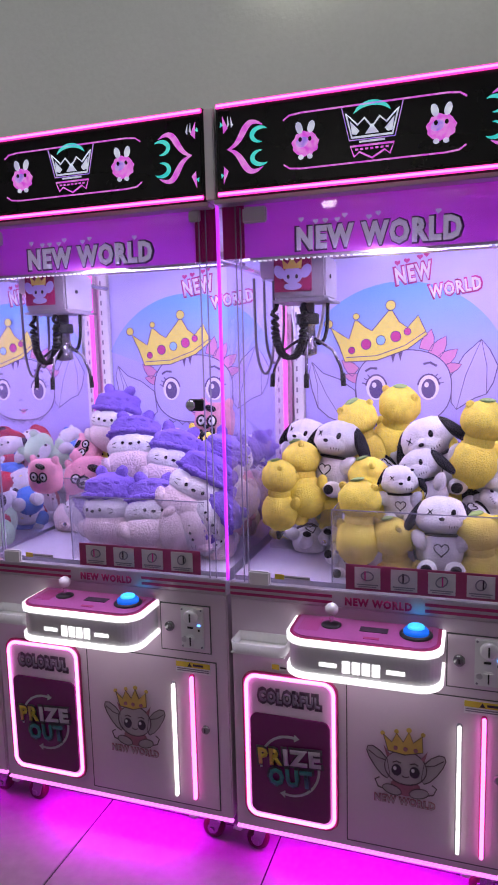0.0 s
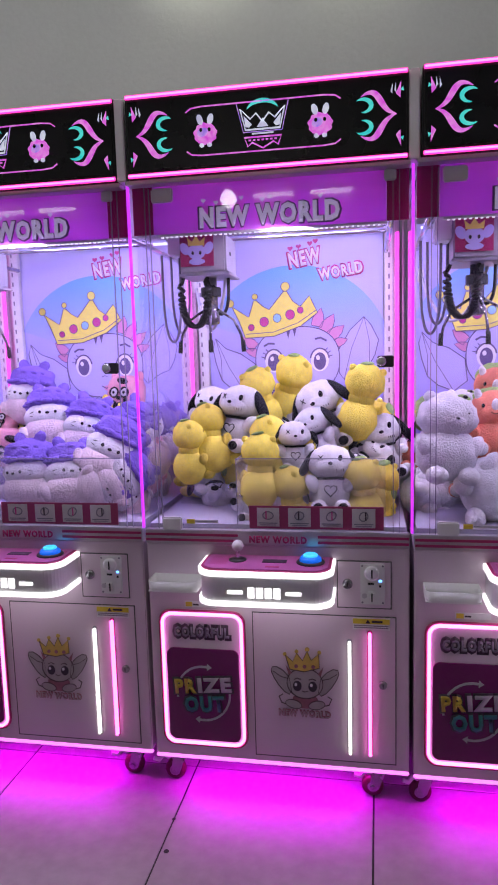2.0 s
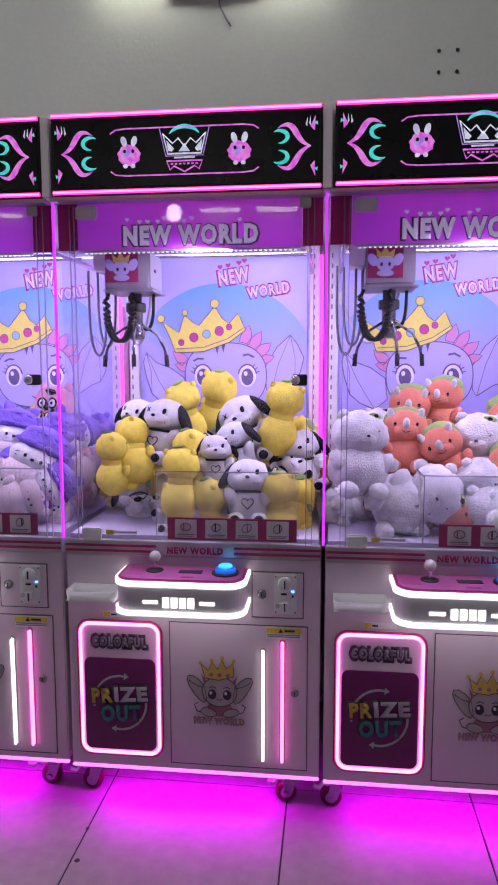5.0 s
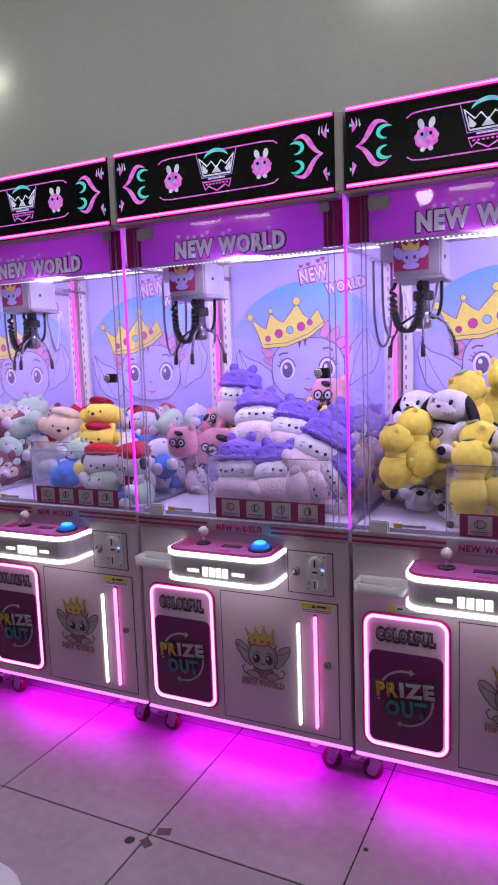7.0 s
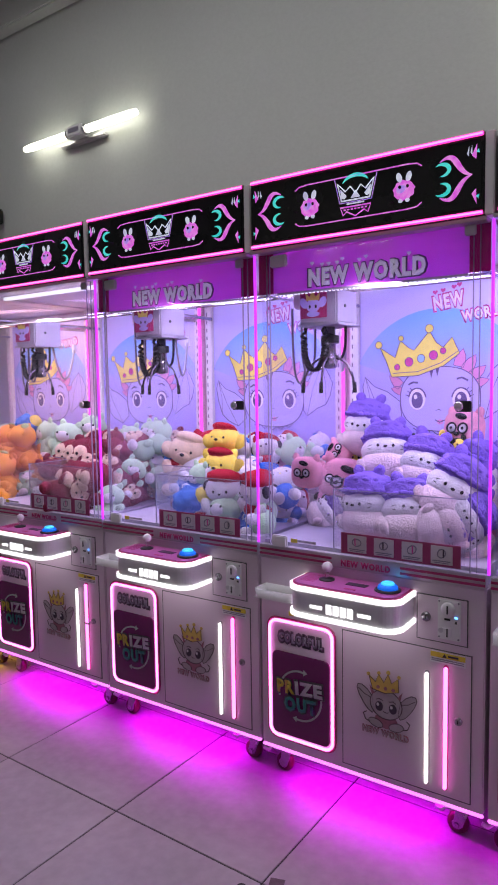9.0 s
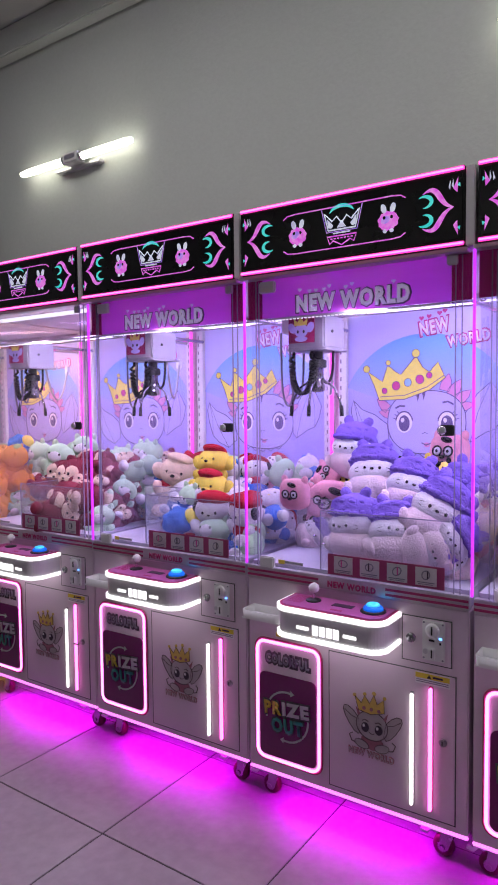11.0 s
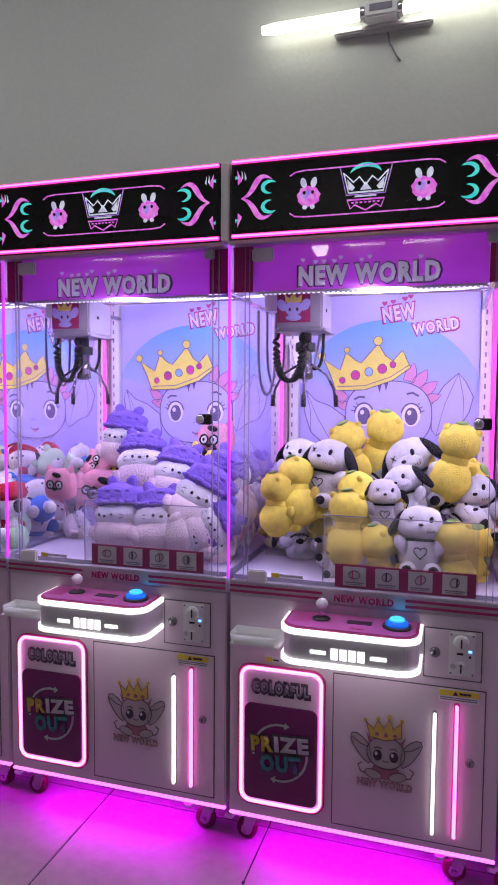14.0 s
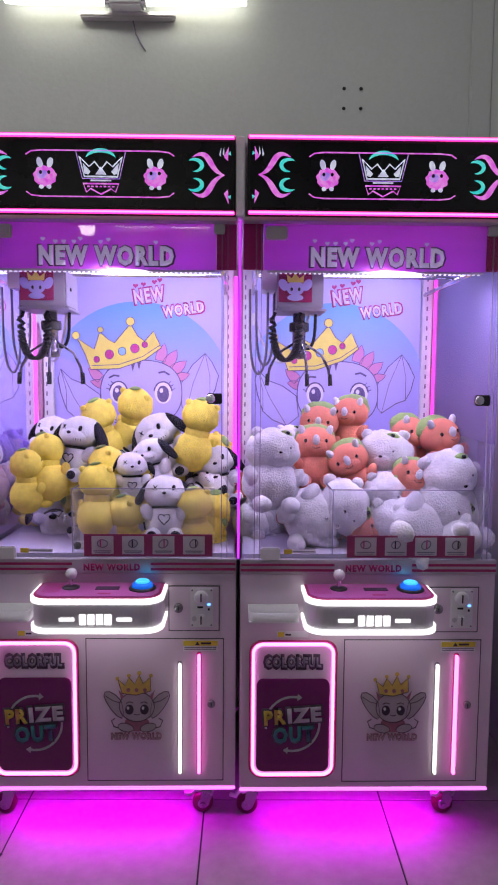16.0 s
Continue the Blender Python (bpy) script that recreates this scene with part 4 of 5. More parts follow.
    for i, a in enumerate((188, 352, 280)):
        c, s = math.cos(radians(a)), math.sin(radians(a))
        f = [(cx + c * d, cy + s * d, z) for d, z in ((0.020, 1.600), (0.045, 1.585), (0.075, 1.565), (0.098, 1.520), (0.105, 1.485))]
        g = part("finger", sweep(f, 0.0045, 8), STEEL, claw, "", True)
        part("finger_tip", sweep([(cx + c * 0.1045, cy + s * 0.1045, 1.500), (cx + c * 0.107, cy + s * 0.107, 1.462)], 0.0075, 8), BLACK, g, "black rubber tip", True)
    coil = []
    for i in range(150):
        t = i / 149
        a = math.pi * (1 - t)
        coil.append((0.150 + 0.044 * math.cos(a) + 0.009 * math.cos(i * 1.3), 0.155 + 0.009 * math.sin(i * 1.3), 1.70 - 0.155 * math.sin(a) ** 0.6))
    part("coiled_cable", sweep(coil, 0.0062, 6), BLACK, unit, "black coiled cable", True)
    whip = [(0.226 + 0.026 * math.cos(math.pi * (1 - i / 14)), 0.205, 1.70 - 0.115 * math.sin(math.pi * i / 14) ** 0.6) for i in range(15)]
    part("lead_cable", sweep(whip, 0.0055, 8), BLACK, unit, "black lead loop", True)
    for dx, dy, low in ((0.0, 0.0, 1.50), (0.022, 0.03, 1.53)):
        loop = [(0.062 + dx + 0.030 * math.cos(math.pi * (1 - i / 18)), 0.20 + dy, 1.78 - (1.78 - low) * math.sin(math.pi * i / 18) ** 0.45) for i in range(19)]
        add("hanging_cable", sweep(loop, 0.0045, 6), GREY_INK, "grey cable loop", smooth=True)
    arc = [(0.235 - 0.18 * t, 0.24 + 0.30 * t, 1.70 + 0.03 * t - 0.17 * math.sin(math.pi * t) ** 0.8) for t in [i / 18 for i in range(19)]]
    feed = add("feed_cable", sweep(arc, 0.0055, 8), SILVER, "silver feed cable with a white connector", smooth=True)
    part("connector", box(0.046, 0.066, 0.525, 0.547, 1.690, 1.735, 0.003), OFFWHITE, feed)
    # top band with lettering
    band = add("top_band", box(0.069, 0.749, 0.010, 0.013, 1.813, 1.952), MAGENTA_BAND, "magenta top band lit from behind")
    for x0, x1 in ((0.008, 0.068), (0.750, 0.810)):
        part("end_piece", box(x0, x1, 0.010, 0.013, 1.813, 1.952), END_FILM, band)
    part("lettering", text("NEW WORLD", 0.206, 0.626, 1.818, 1.886, 0.0090, 0.085), BAND_GREY, band)
    part("lettering", text("NEW WORLD", 0.212, 0.620, 1.822, 1.882, 0.0060, 0.055), BAND_PALE, band, "pale lettering with a grey outline")
    for hx, hz in ((0.224, 1.900), (0.262, 1.893), (0.287, 1.893), (0.318, 1.893), (0.337, 1.902), (0.398, 1.893), (0.421, 1.900), (0.565, 1.893)):
        part("small_heart", prism(heart(hx, hz, 0.0072), 0.0065, 0.0095), BAND_PALE, band)
    # front glass
    pane = add("glass_door", sheet(0.064, 0.765, -0.0055, 0.919, 1.940), GLASS, "clear acrylic door")
    part("glass_edge", box(0.0615, 0.0638, -0.007, -0.001, 0.919, 1.940), EDGE, pane)
    part("glass_edge", box(0.7652, 0.7675, -0.007, -0.001, 0.919, 1.940), EDGE, pane)
    fixed = add("corner_glass", sheet(0.012, 0.0605, 0.001, 0.919, 1.952), GLASS)
    part("glass_edge", box(0.046, 0.048, -0.001, 0.0048, 0.919, 1.952), EDGE, fixed)
    fixed = add("corner_glass", sheet(0.7685, 0.806, 0.001, 0.919, 1.952), GLASS)
    part("glass_edge", box(0.783, 0.785, -0.001, 0.0048, 0.919, 1.952), EDGE, fixed)
    for o in [pane] + [c for c in root.children if c.name.startswith("corner_glass")]:
        o.visible_shadow = False
    add("seam_light", box(-0.0065, 0.0010, -0.004, 0.006, 0.92, 1.955, 0.001), SEAM_LED, "violet light strip between the machines")
    for x0, x1, z0, z1 in ((0.074, 0.139, 1.897, 1.937), (0.066, 0.128, 0.920, 0.960)):
        add("hinge_block", box(x0, x1, -0.022, -0.0068, z0, z1, 0.004), OFFWHITE, "grey-white hinge block")
    add("hinge_block", box(0.742, 0.775, -0.018, -0.0068, 1.915, 1.945, 0.003), SILVER)
    latch = add("latch", box(0.722, 0.768, -0.022, -0.0068, 1.405, 1.438, 0.003), BLACK, "black cam lock on the glass")
    part("cylinder", lathe([(0.014, 0), (0.014, -0.006), (0.009, -0.008)], (0.733, -0.022, 1.422), "y", 16), CHROME, latch, "", True)
    cards = add("instruction_strip", box(0.338, 0.739, -0.0095, -0.0068, 0.927, 0.997), STRIP, "crimson strip with four instruction cards")
    for i in range(4):
        x = 0.362 + 0.095 * i
        card = part("card", box(x, x + 0.068, -0.0112, -0.0095, 0.934, 0.991), CARD, cards, "white instruction card")
        part("print", line(oval(x + 0.034, 0.968, 0.016 - 0.002 * (i % 2), 0.012, 20 * i, 14), 0.0035, -0.0127, closed=True), GREY_INK, card)
        part("print", box(x + 0.026 + 0.004 * i, x + 0.030 + 0.004 * i, -0.0127, -0.0112, 0.956, 0.982), DARK_INK if i % 2 else ART_RUBY, card)
        part("bar", box(x + 0.006, x + 0.062, -0.0124, -0.0112, 0.943, 0.946), GREY_INK, card)
        part("bar", box(x + 0.010, x + 0.058, -0.0124, -0.0112, 0.938, 0.940), GREY_INK, card)
    lab = add("small_label", box(0.140, 0.166, -0.0085, -0.0068, 0.938, 0.952), YELLOW_INK, "small yellow label")
    part("bar", box(0.166, 0.240, -0.0082, -0.0068, 0.940, 0.950), PALE_INK, lab)
    part("bar", box(0.168, 0.236, -0.0095, -0.0082, 0.9445, 0.9465), GREY_INK, lab)
    chute = add("chute_sheet", sheet(0.297, 0.745, 0.0195, 0.931, 1.135), BAG, "low clear acrylic sheet")
    part("glass_edge", box(0.297, 0.745, 0.0175, 0.0215, 1.1352, 1.138), EDGE, chute)
    part("glass_edge", box(0.294, 0.2968, 0.0175, 0.0215, 0.931, 1.138), EDGE, chute)
    back_sheet = part("back_sheet", sheet(0.034, 0.296, 0.300, 0.931, 1.130), BAG, chute)
    side_wall = part("side_sheet", side_sheet(0.2955, 0.022, 0.299, 0.931, 1.130), BAG, chute)
    part("glass_edge", box(0.034, 0.296, 0.298, 0.302, 1.1305, 1.1335), EDGE, chute)
    part("glass_edge", box(0.2935, 0.2975, 0.0225, 0.2975, 1.1305, 1.1330), EDGE, chute)
    for sheet_part in (chute, back_sheet, side_wall):
        sheet_part.visible_shadow = False
    for bx, bz in ((0.275, 1.045), (0.310, 1.020)):
        part("bolt", lathe([(0.006, 0), (0.006, -0.004), (0.003, -0.006)], (bx, 0.017, bz), "y", 10), CHROME, chute)
    # head sign
    sign = add("head_sign", box(0.018, 0.806, -0.050, -0.0005, 1.958, 2.190, 0.004), BLACK, "black light-matrix head sign with pink strips")
    part("matrix", box(0.026, 0.798, -0.0525, -0.0502, 1.980, 2.168), SCREEN, sign, "black light matrix")
    for z in (1.967, 2.181):
        strip = part("light_strip", box(0.020, 0.804, -0.056, -0.0502, z - 0.006, z + 0.006, 0.002), PINK_LED, sign, "pink light strip")
        part("core", box(0.023, 0.801, -0.0575, -0.056, z - 0.0024, z + 0.0024), CORE_LED, strip, "paler core of the strip")
    add("sign_soffit", box(0.006, 0.812, -0.046, -0.0005, 1.946, 1.9575, 0.002), SILVER, "grey soffit below the head sign")
    add("sign_post", box(0.8075, 0.8345, -0.0515, 0.05, 1.958, 2.186, 0.003), POST, "white post between the signs")
    # lit picture on the sign
    y = -0.0545

    def crescent(path, wide):
        """Flat stroke that swells in the middle and tapers to both ends."""
        n, up, down = len(path), [], []
        for i, (px, pz) in enumerate(path):
            (ax, az), (bx, bz) = path[max(i - 1, 0)], path[min(i + 1, n - 1)]
            d = math.hypot(bx - ax, bz - az)
            w = wide * (0.12 + math.sin(math.pi * min(i / (n - 1), 1)) ** 0.8) / 2
            up.append((px - (bz - az) / d * w, pz + (bx - ax) / d * w))
            down.append((px + (bz - az) / d * w, pz - (bx - ax) / d * w))
        bm = bmesh.new()
        hi = [bm.verts.new((a, y, b)) for a, b in up]
        lo = [bm.verts.new((a, y, b)) for a, b in down]
        for i in range(n - 1):
            bm.faces.new((hi[i], hi[i + 1], lo[i + 1], lo[i]))
        return bm

    def plate(points):
        return prism(points, y, y + 0.0015)
    crown = [(0.352, 2.122), (0.366, 2.066), (0.462, 2.066), (0.476, 2.122), (0.448, 2.094), (0.432, 2.108), (0.414, 2.086), (0.396, 2.108), (0.380, 2.094)]
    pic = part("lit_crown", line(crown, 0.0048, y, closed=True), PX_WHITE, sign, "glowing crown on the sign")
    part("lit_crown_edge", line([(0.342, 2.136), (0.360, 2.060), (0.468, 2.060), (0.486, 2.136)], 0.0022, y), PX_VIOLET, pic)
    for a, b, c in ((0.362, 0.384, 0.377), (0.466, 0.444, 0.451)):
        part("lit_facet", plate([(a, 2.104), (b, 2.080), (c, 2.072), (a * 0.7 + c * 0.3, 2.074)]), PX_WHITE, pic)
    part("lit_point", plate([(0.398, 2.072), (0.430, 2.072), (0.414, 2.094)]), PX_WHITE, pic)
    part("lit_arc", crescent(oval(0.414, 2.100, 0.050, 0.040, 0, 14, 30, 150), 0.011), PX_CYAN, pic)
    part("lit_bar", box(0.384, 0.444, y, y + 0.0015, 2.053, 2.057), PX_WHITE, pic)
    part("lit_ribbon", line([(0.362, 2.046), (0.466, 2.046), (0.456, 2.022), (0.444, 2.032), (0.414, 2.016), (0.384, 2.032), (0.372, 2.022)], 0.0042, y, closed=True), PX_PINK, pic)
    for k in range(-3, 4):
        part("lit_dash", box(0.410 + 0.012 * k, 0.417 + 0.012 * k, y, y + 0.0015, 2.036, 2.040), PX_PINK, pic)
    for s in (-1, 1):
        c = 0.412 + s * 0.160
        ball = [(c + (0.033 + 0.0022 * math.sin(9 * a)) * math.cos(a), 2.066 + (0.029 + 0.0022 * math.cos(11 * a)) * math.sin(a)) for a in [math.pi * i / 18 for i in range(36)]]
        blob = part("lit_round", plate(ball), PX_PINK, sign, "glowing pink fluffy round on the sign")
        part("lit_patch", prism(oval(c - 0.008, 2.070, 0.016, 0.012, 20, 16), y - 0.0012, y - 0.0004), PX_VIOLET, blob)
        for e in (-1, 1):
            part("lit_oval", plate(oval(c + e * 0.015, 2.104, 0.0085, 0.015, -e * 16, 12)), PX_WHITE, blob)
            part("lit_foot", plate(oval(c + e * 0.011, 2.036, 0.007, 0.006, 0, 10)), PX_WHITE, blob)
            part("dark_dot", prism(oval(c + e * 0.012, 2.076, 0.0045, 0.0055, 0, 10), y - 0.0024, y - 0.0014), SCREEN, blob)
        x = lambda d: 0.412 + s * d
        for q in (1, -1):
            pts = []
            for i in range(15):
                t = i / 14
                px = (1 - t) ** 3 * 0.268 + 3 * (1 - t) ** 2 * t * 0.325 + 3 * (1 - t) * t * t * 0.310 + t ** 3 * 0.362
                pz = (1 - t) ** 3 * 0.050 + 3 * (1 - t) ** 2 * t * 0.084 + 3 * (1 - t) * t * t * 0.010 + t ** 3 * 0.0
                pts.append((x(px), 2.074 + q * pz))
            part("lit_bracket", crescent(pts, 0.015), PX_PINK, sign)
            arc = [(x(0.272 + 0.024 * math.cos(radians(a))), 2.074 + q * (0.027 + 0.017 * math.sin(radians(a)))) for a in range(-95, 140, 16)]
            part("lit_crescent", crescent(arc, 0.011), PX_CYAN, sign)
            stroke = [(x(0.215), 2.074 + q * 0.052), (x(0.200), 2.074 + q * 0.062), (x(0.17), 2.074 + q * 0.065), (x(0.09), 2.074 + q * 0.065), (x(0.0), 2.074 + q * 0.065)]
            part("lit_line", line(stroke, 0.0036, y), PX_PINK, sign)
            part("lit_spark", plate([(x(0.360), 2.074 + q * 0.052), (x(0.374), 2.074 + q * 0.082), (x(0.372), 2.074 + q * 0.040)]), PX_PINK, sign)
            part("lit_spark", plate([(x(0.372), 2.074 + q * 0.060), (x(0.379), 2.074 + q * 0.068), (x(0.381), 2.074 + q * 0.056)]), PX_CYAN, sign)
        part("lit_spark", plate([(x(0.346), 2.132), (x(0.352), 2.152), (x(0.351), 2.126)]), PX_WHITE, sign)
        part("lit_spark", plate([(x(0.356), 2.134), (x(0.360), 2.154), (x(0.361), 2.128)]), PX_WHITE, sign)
    return root


YAW = 0.7                     # each machine stands slightly askew
first = machine()
first.matrix_basis = pose(0.0, -0.005, 0, 0, 0, YAW)
for k in range(FIRST, LAST + 1):
    if k:
        last = copy_thing(first, pose(k * P - (0.003 if k > 0 else 0.0), -0.005, 0, 0, 0, YAW))
part("side_panel", side_sheet(0.808, 0.03, 0.735, 0.931, 1.93), SIDE_DIMMED, last, "see-through lilac acrylic side")


def machine_at(k):
    return next(o for o in bpy.data.objects if o.name.startswith("claw_machine") and abs(o.matrix_basis.translation.x - k * P) < 0.05)


machine_at(FIRST).matrix_basis = pose(FIRST * P - 0.03, 0.0, 0, 0, 0, YAW)
machine_at(FIRST)["label"] = "white claw machine with warm yellow light and orange toys"
far = machine_at(FIRST + 1)
clear_band = next(o for o in far.children if o.name.startswith("top_band"))
for piece in list(clear_band.children):
    bpy.data.objects.remove(piece)
clear_band.data = link("top_band", sheet(0.008, 0.810, 0.0115, 1.813, 1.952), GLASS)
clear_band.visible_shadow = False
key = part("key", lathe([(0.006, -0.012), (0.006, -0.030)], (0.736, 0, 0.443), "y", 10), CHROME, far, "steel key left in the lock")
part("key_bow", box(0.700, 0.734, -0.028, -0.025, 0.432, 0.440, 0.001), CHROME, key)


def stool():
    top = 0.45
    root = tagged(new("stool"), "plain white plastic stool with a rounded seat", "stool")
    part("seat", lathe([(0.135, top - 0.032), (0.148, top - 0.026), (0.15, top - 0.012), (0.140, top - 0.002), (0.120, top)], (0, 0, 0), "z", 32), OFFWHITE, root, "", True)
    for sx in (-1, 1):
        for sy in (-1, 1):
            part("leg", sweep([(sx * 0.11, sy * 0.11, 0.0), (sx * 0.085, sy * 0.085, top - 0.03)], 0.017, 8), OFFWHITE, root)
    root.matrix_basis = pose(-0.43, -1.262, 0)


stool()


# ---- plush toys ----
def blob(bm, at, radii, m=0, turn=(0, 0, 0), sub=3, rough=0.04):
    own = bmesh.new()
    bmesh.ops.create_icosphere(own, subdivisions=sub, radius=1)
    rot = Euler([radians(a) for a in turn]).to_matrix()
    for v in own.verts:
        n = 1 + rough * noise.noise(v.co * 2.2 + Vector(at) * 3) + rough * 0.6 * noise.noise(v.co * 6 + Vector(at))
        v.co = rot @ Vector((v.co.x * radii[0] * n, v.co.y * radii[1] * n, v.co.z * radii[2] * n)) + Vector(at)
    for f in own.faces:
        f.material_index = m
    return merge(bm, own)


def eyes(bm, m, x=0.36, y=-0.88, z=0.08, r=0.10):
    for s in (-1, 1):
        blob(bm, (s * x, y, z), (r, r * 0.7, r * 1.15), m, sub=2, rough=0)


def limbs(bm, arm, leg, z=-1.5, w=0.95):
    for s in (-1, 1):
        blob(bm, (s * w, -0.35, z + 0.35), (0.33, 0.34, 0.52), arm, (0, s * 35, 0), 2)
        blob(bm, (s * w * 0.65, -0.75, z - 0.75), (0.40, 0.50, 0.36), leg, (0, 0, s * -15), 2)


def toy_duck(bm):
    blob(bm, (0, 0, 0), (1.02, 1.0, 0.96), rough=0.07)
    blob(bm, (0, -0.74, -0.16), (0.56, 0.50, 0.44), rough=0.07)
    blob(bm, (0, -1.10, 0.02), (0.16, 0.12, 0.12), 0, sub=2)
    blob(bm, (0, 0.08, -0.90), (0.68, 0.66, 0.60), rough=0.07)
    blob(bm, (0, 0.14, -1.95), (1.06, 1.06, 1.14), rough=0.07)
    for s in (-1, 1):
        blob(bm, (s * 0.76, 0.20, 0.66), (0.20, 0.15, 0.20), 0, sub=2)
        blob(bm, (s * 0.98, -0.40, -1.45), (0.24, 0.30, 0.44), 0, (0, s * 25, 0), 2)
        blob(bm, (s * 0.58, -0.80, -2.55), (0.38, 0.46, 0.30), 0, sub=2)
    eyes(bm, 1, 0.52, -0.80, 0.20, 0.075)
    blob(bm, (0.1, 0.1, 0.97), (0.36, 0.30, 0.09), 2, (0, 12, 0), 2, 0.2)


def toy_dog(bm):
    blob(bm, (0, 0, 0), (1.16, 1.0, 0.86), rough=0.06)
    blob(bm, (0, -0.66, -0.24), (0.74, 0.50, 0.46), rough=0.05)
    blob(bm, (0, -1.15, -0.10), (0.12, 0.07, 0.08), 1, sub=2, rough=0)
    for s in (-1, 1):
        blob(bm, (s * 1.18, -0.02, -0.12), (0.22, 0.48, 0.86), 2 if s < 0 else 3, (0, s * -30, 0), 3, 0.08)
        blob(bm, (s * 1.02, 0.10, 0.10), (0.16, 0.40, 0.70), 0, (0, s * -34, 0), 3, 0.06)
    blob(bm, (0, 0.05, -1.45), (0.92, 0.86, 1.0), rough=0.06)
    blob(bm, (0, 0.0, -0.78), (0.80, 0.76, 0.11), 4, sub=3, rough=0.02)
    limbs(bm, 0, 0, -1.4, 0.85)
    for s in (-1, 1):
        blob(bm, (s * 0.58, -1.20, -2.16), (0.24, 0.10, 0.22), 1, sub=2, rough=0.02)
    blob(bm, (0.46, -0.90, 0.16), (0.10, 0.07, 0.16), 1, (0, 12, 20), 2, 0)
    for t in (-42, 48):
        blob(bm, (-0.46, -0.90, 0.18), (0.20, 0.035, 0.028), 1, (0, t, -22), 1, 0)
    for i in range(4):
        blob(bm, (0.30 + 0.10 * i, -1.12 + 0.06 * i, -0.40), (0.015, 0.03, 0.07), 1, (0, 0, 20), 1, 0)
    ring = sweep([(0.30 * x, -0.86 + 0.10 * z * z, -1.36 + 0.30 * z) for x, z in heart(0, 0, 1.0)], 0.028, 5, True)
    for f in ring.faces:
        f.material_index = 1
    merge(bm, ring)


def toy_dino(bm):
    blob(bm, (0, 0, 0), (1.08, 0.95, 0.92))
    blob(bm, (0, 0.34, 0.36), (1.06, 0.70, 0.80), 2, sub=3, rough=0.06)
    blob(bm, (0, -0.72, -0.22), (0.58, 0.34, 0.38), 0, sub=3)
    for x, y, z, a in ((-0.70, -0.42, 0.66, -18), (0.70, -0.42, 0.66, 18), (0, -1.02, 0.08, 0)):
        blob(bm, (x, y, z), (0.18, 0.19, 0.30), 1, (18, a, 0), 2)
    blob(bm, (0, 0.05, -1.35), (0.96, 0.88, 0.98))
    for s in (-1, 1):
        blob(bm, (s * 0.88, -0.42, -1.0), (0.28, 0.30, 0.48), 0, (0, s * 40, 0), 2)
        blob(bm, (s * 0.62, -0.80, -1.95), (0.42, 0.50, 0.40), 0, sub=2)
        blob(bm, (s * 0.66, -1.20, -1.92), (0.34, 0.20, 0.34), 1, sub=2)
    eyes(bm, 3, 0.50, -0.80, 0.08, 0.095)
    for i in range(5):
        a = radians(215 + 27.5 * i)
        blob(bm, (0.20 * math.cos(a), -1.04, -0.20 + 0.13 * math.sin(a)), (0.045, 0.03, 0.03), 3, sub=1, rough=0)


def toy_bear(bm):
    blob(bm, (0, 0, 0), (1.14, 1.02, 0.94), rough=0.08, sub=4)
    for s in (-1, 1):
        blob(bm, (s * 0.72, 0.0, 0.74), (0.26, 0.20, 0.24), 0, sub=2, rough=0.14)
    blob(bm, (0, -0.78, -0.22), (0.46, 0.28, 0.28), 0, sub=3, rough=0.08)
    blob(bm, (0, -1.04, -0.12), (0.08, 0.05, 0.05), 1, sub=2, rough=0)
    blob(bm, (0, 0.1, -1.40), (1.22, 1.08, 1.08), rough=0.08, sub=4)
    limbs(bm, 0, 0)
    eyes(bm, 1, 0.46, -0.88, 0.08, 0.06)
    blob(bm, (0.40, -0.55, 0.72), (0.26, 0.14, 0.12), 2, (20, 15, 0), 2, 0.12)
    blob(bm, (0.40, -0.66, 0.72), (0.10, 0.08, 0.08), 1, (20, 15, 0), 2, 0.05)


def toy_cat(bm):
    blob(bm, (0, 0.02, -0.85), (1.08, 0.96, 0.78), 3, rough=0.07)
    blob(bm, (0, 0.0, -0.20), (1.05, 0.96, 0.66), 0)
    blob(bm, (0, 0.07, 0.42), (1.0, 0.94, 0.70), 2, (0, 0, 0), 4, 0.13)
    for i in range(9):
        a = math.pi * (1.1 + 0.8 * i / 8)
        blob(bm, (0.93 * math.cos(a), 0.90 * math.sin(a), 0.28 + 0.03 * (i % 2)), (0.19, 0.10, 0.10), 2, (0, 0, 0), 2, 0.1)
    for i in range(5):
        a = math.pi * (1.2 + 0.6 * i / 4)
        blob(bm, (0.70 * math.cos(a), 0.72 * math.sin(a), 0.74), (0.20, 0.14, 0.10), 2, (0, 0, 0), 2, 0.1)
    for s in (-1, 1):
        blob(bm, (s * 0.46, 0.05, 1.06), (0.24, 0.18, 0.34), 2, (0, s * 30, 0), 3, 0.12)
        blob(bm, (s * 0.92, -0.42, -0.95), (0.22, 0.24, 0.34), 3, (0, s * 30, 0), 2)
        for i in (-1, 1):
            blob(bm, (s * 0.64, -0.76, -0.26 + 0.07 * i), (0.12, 0.02, 0.016), 1, (0, s * i * 14, s * 32), 1, 0)
    eyes(bm, 1, 0.30, -0.93, -0.22, 0.06)
    blob(bm, (0, -0.98, -0.27), (0.09, 0.04, 0.06), 1, sub=1, rough=0)


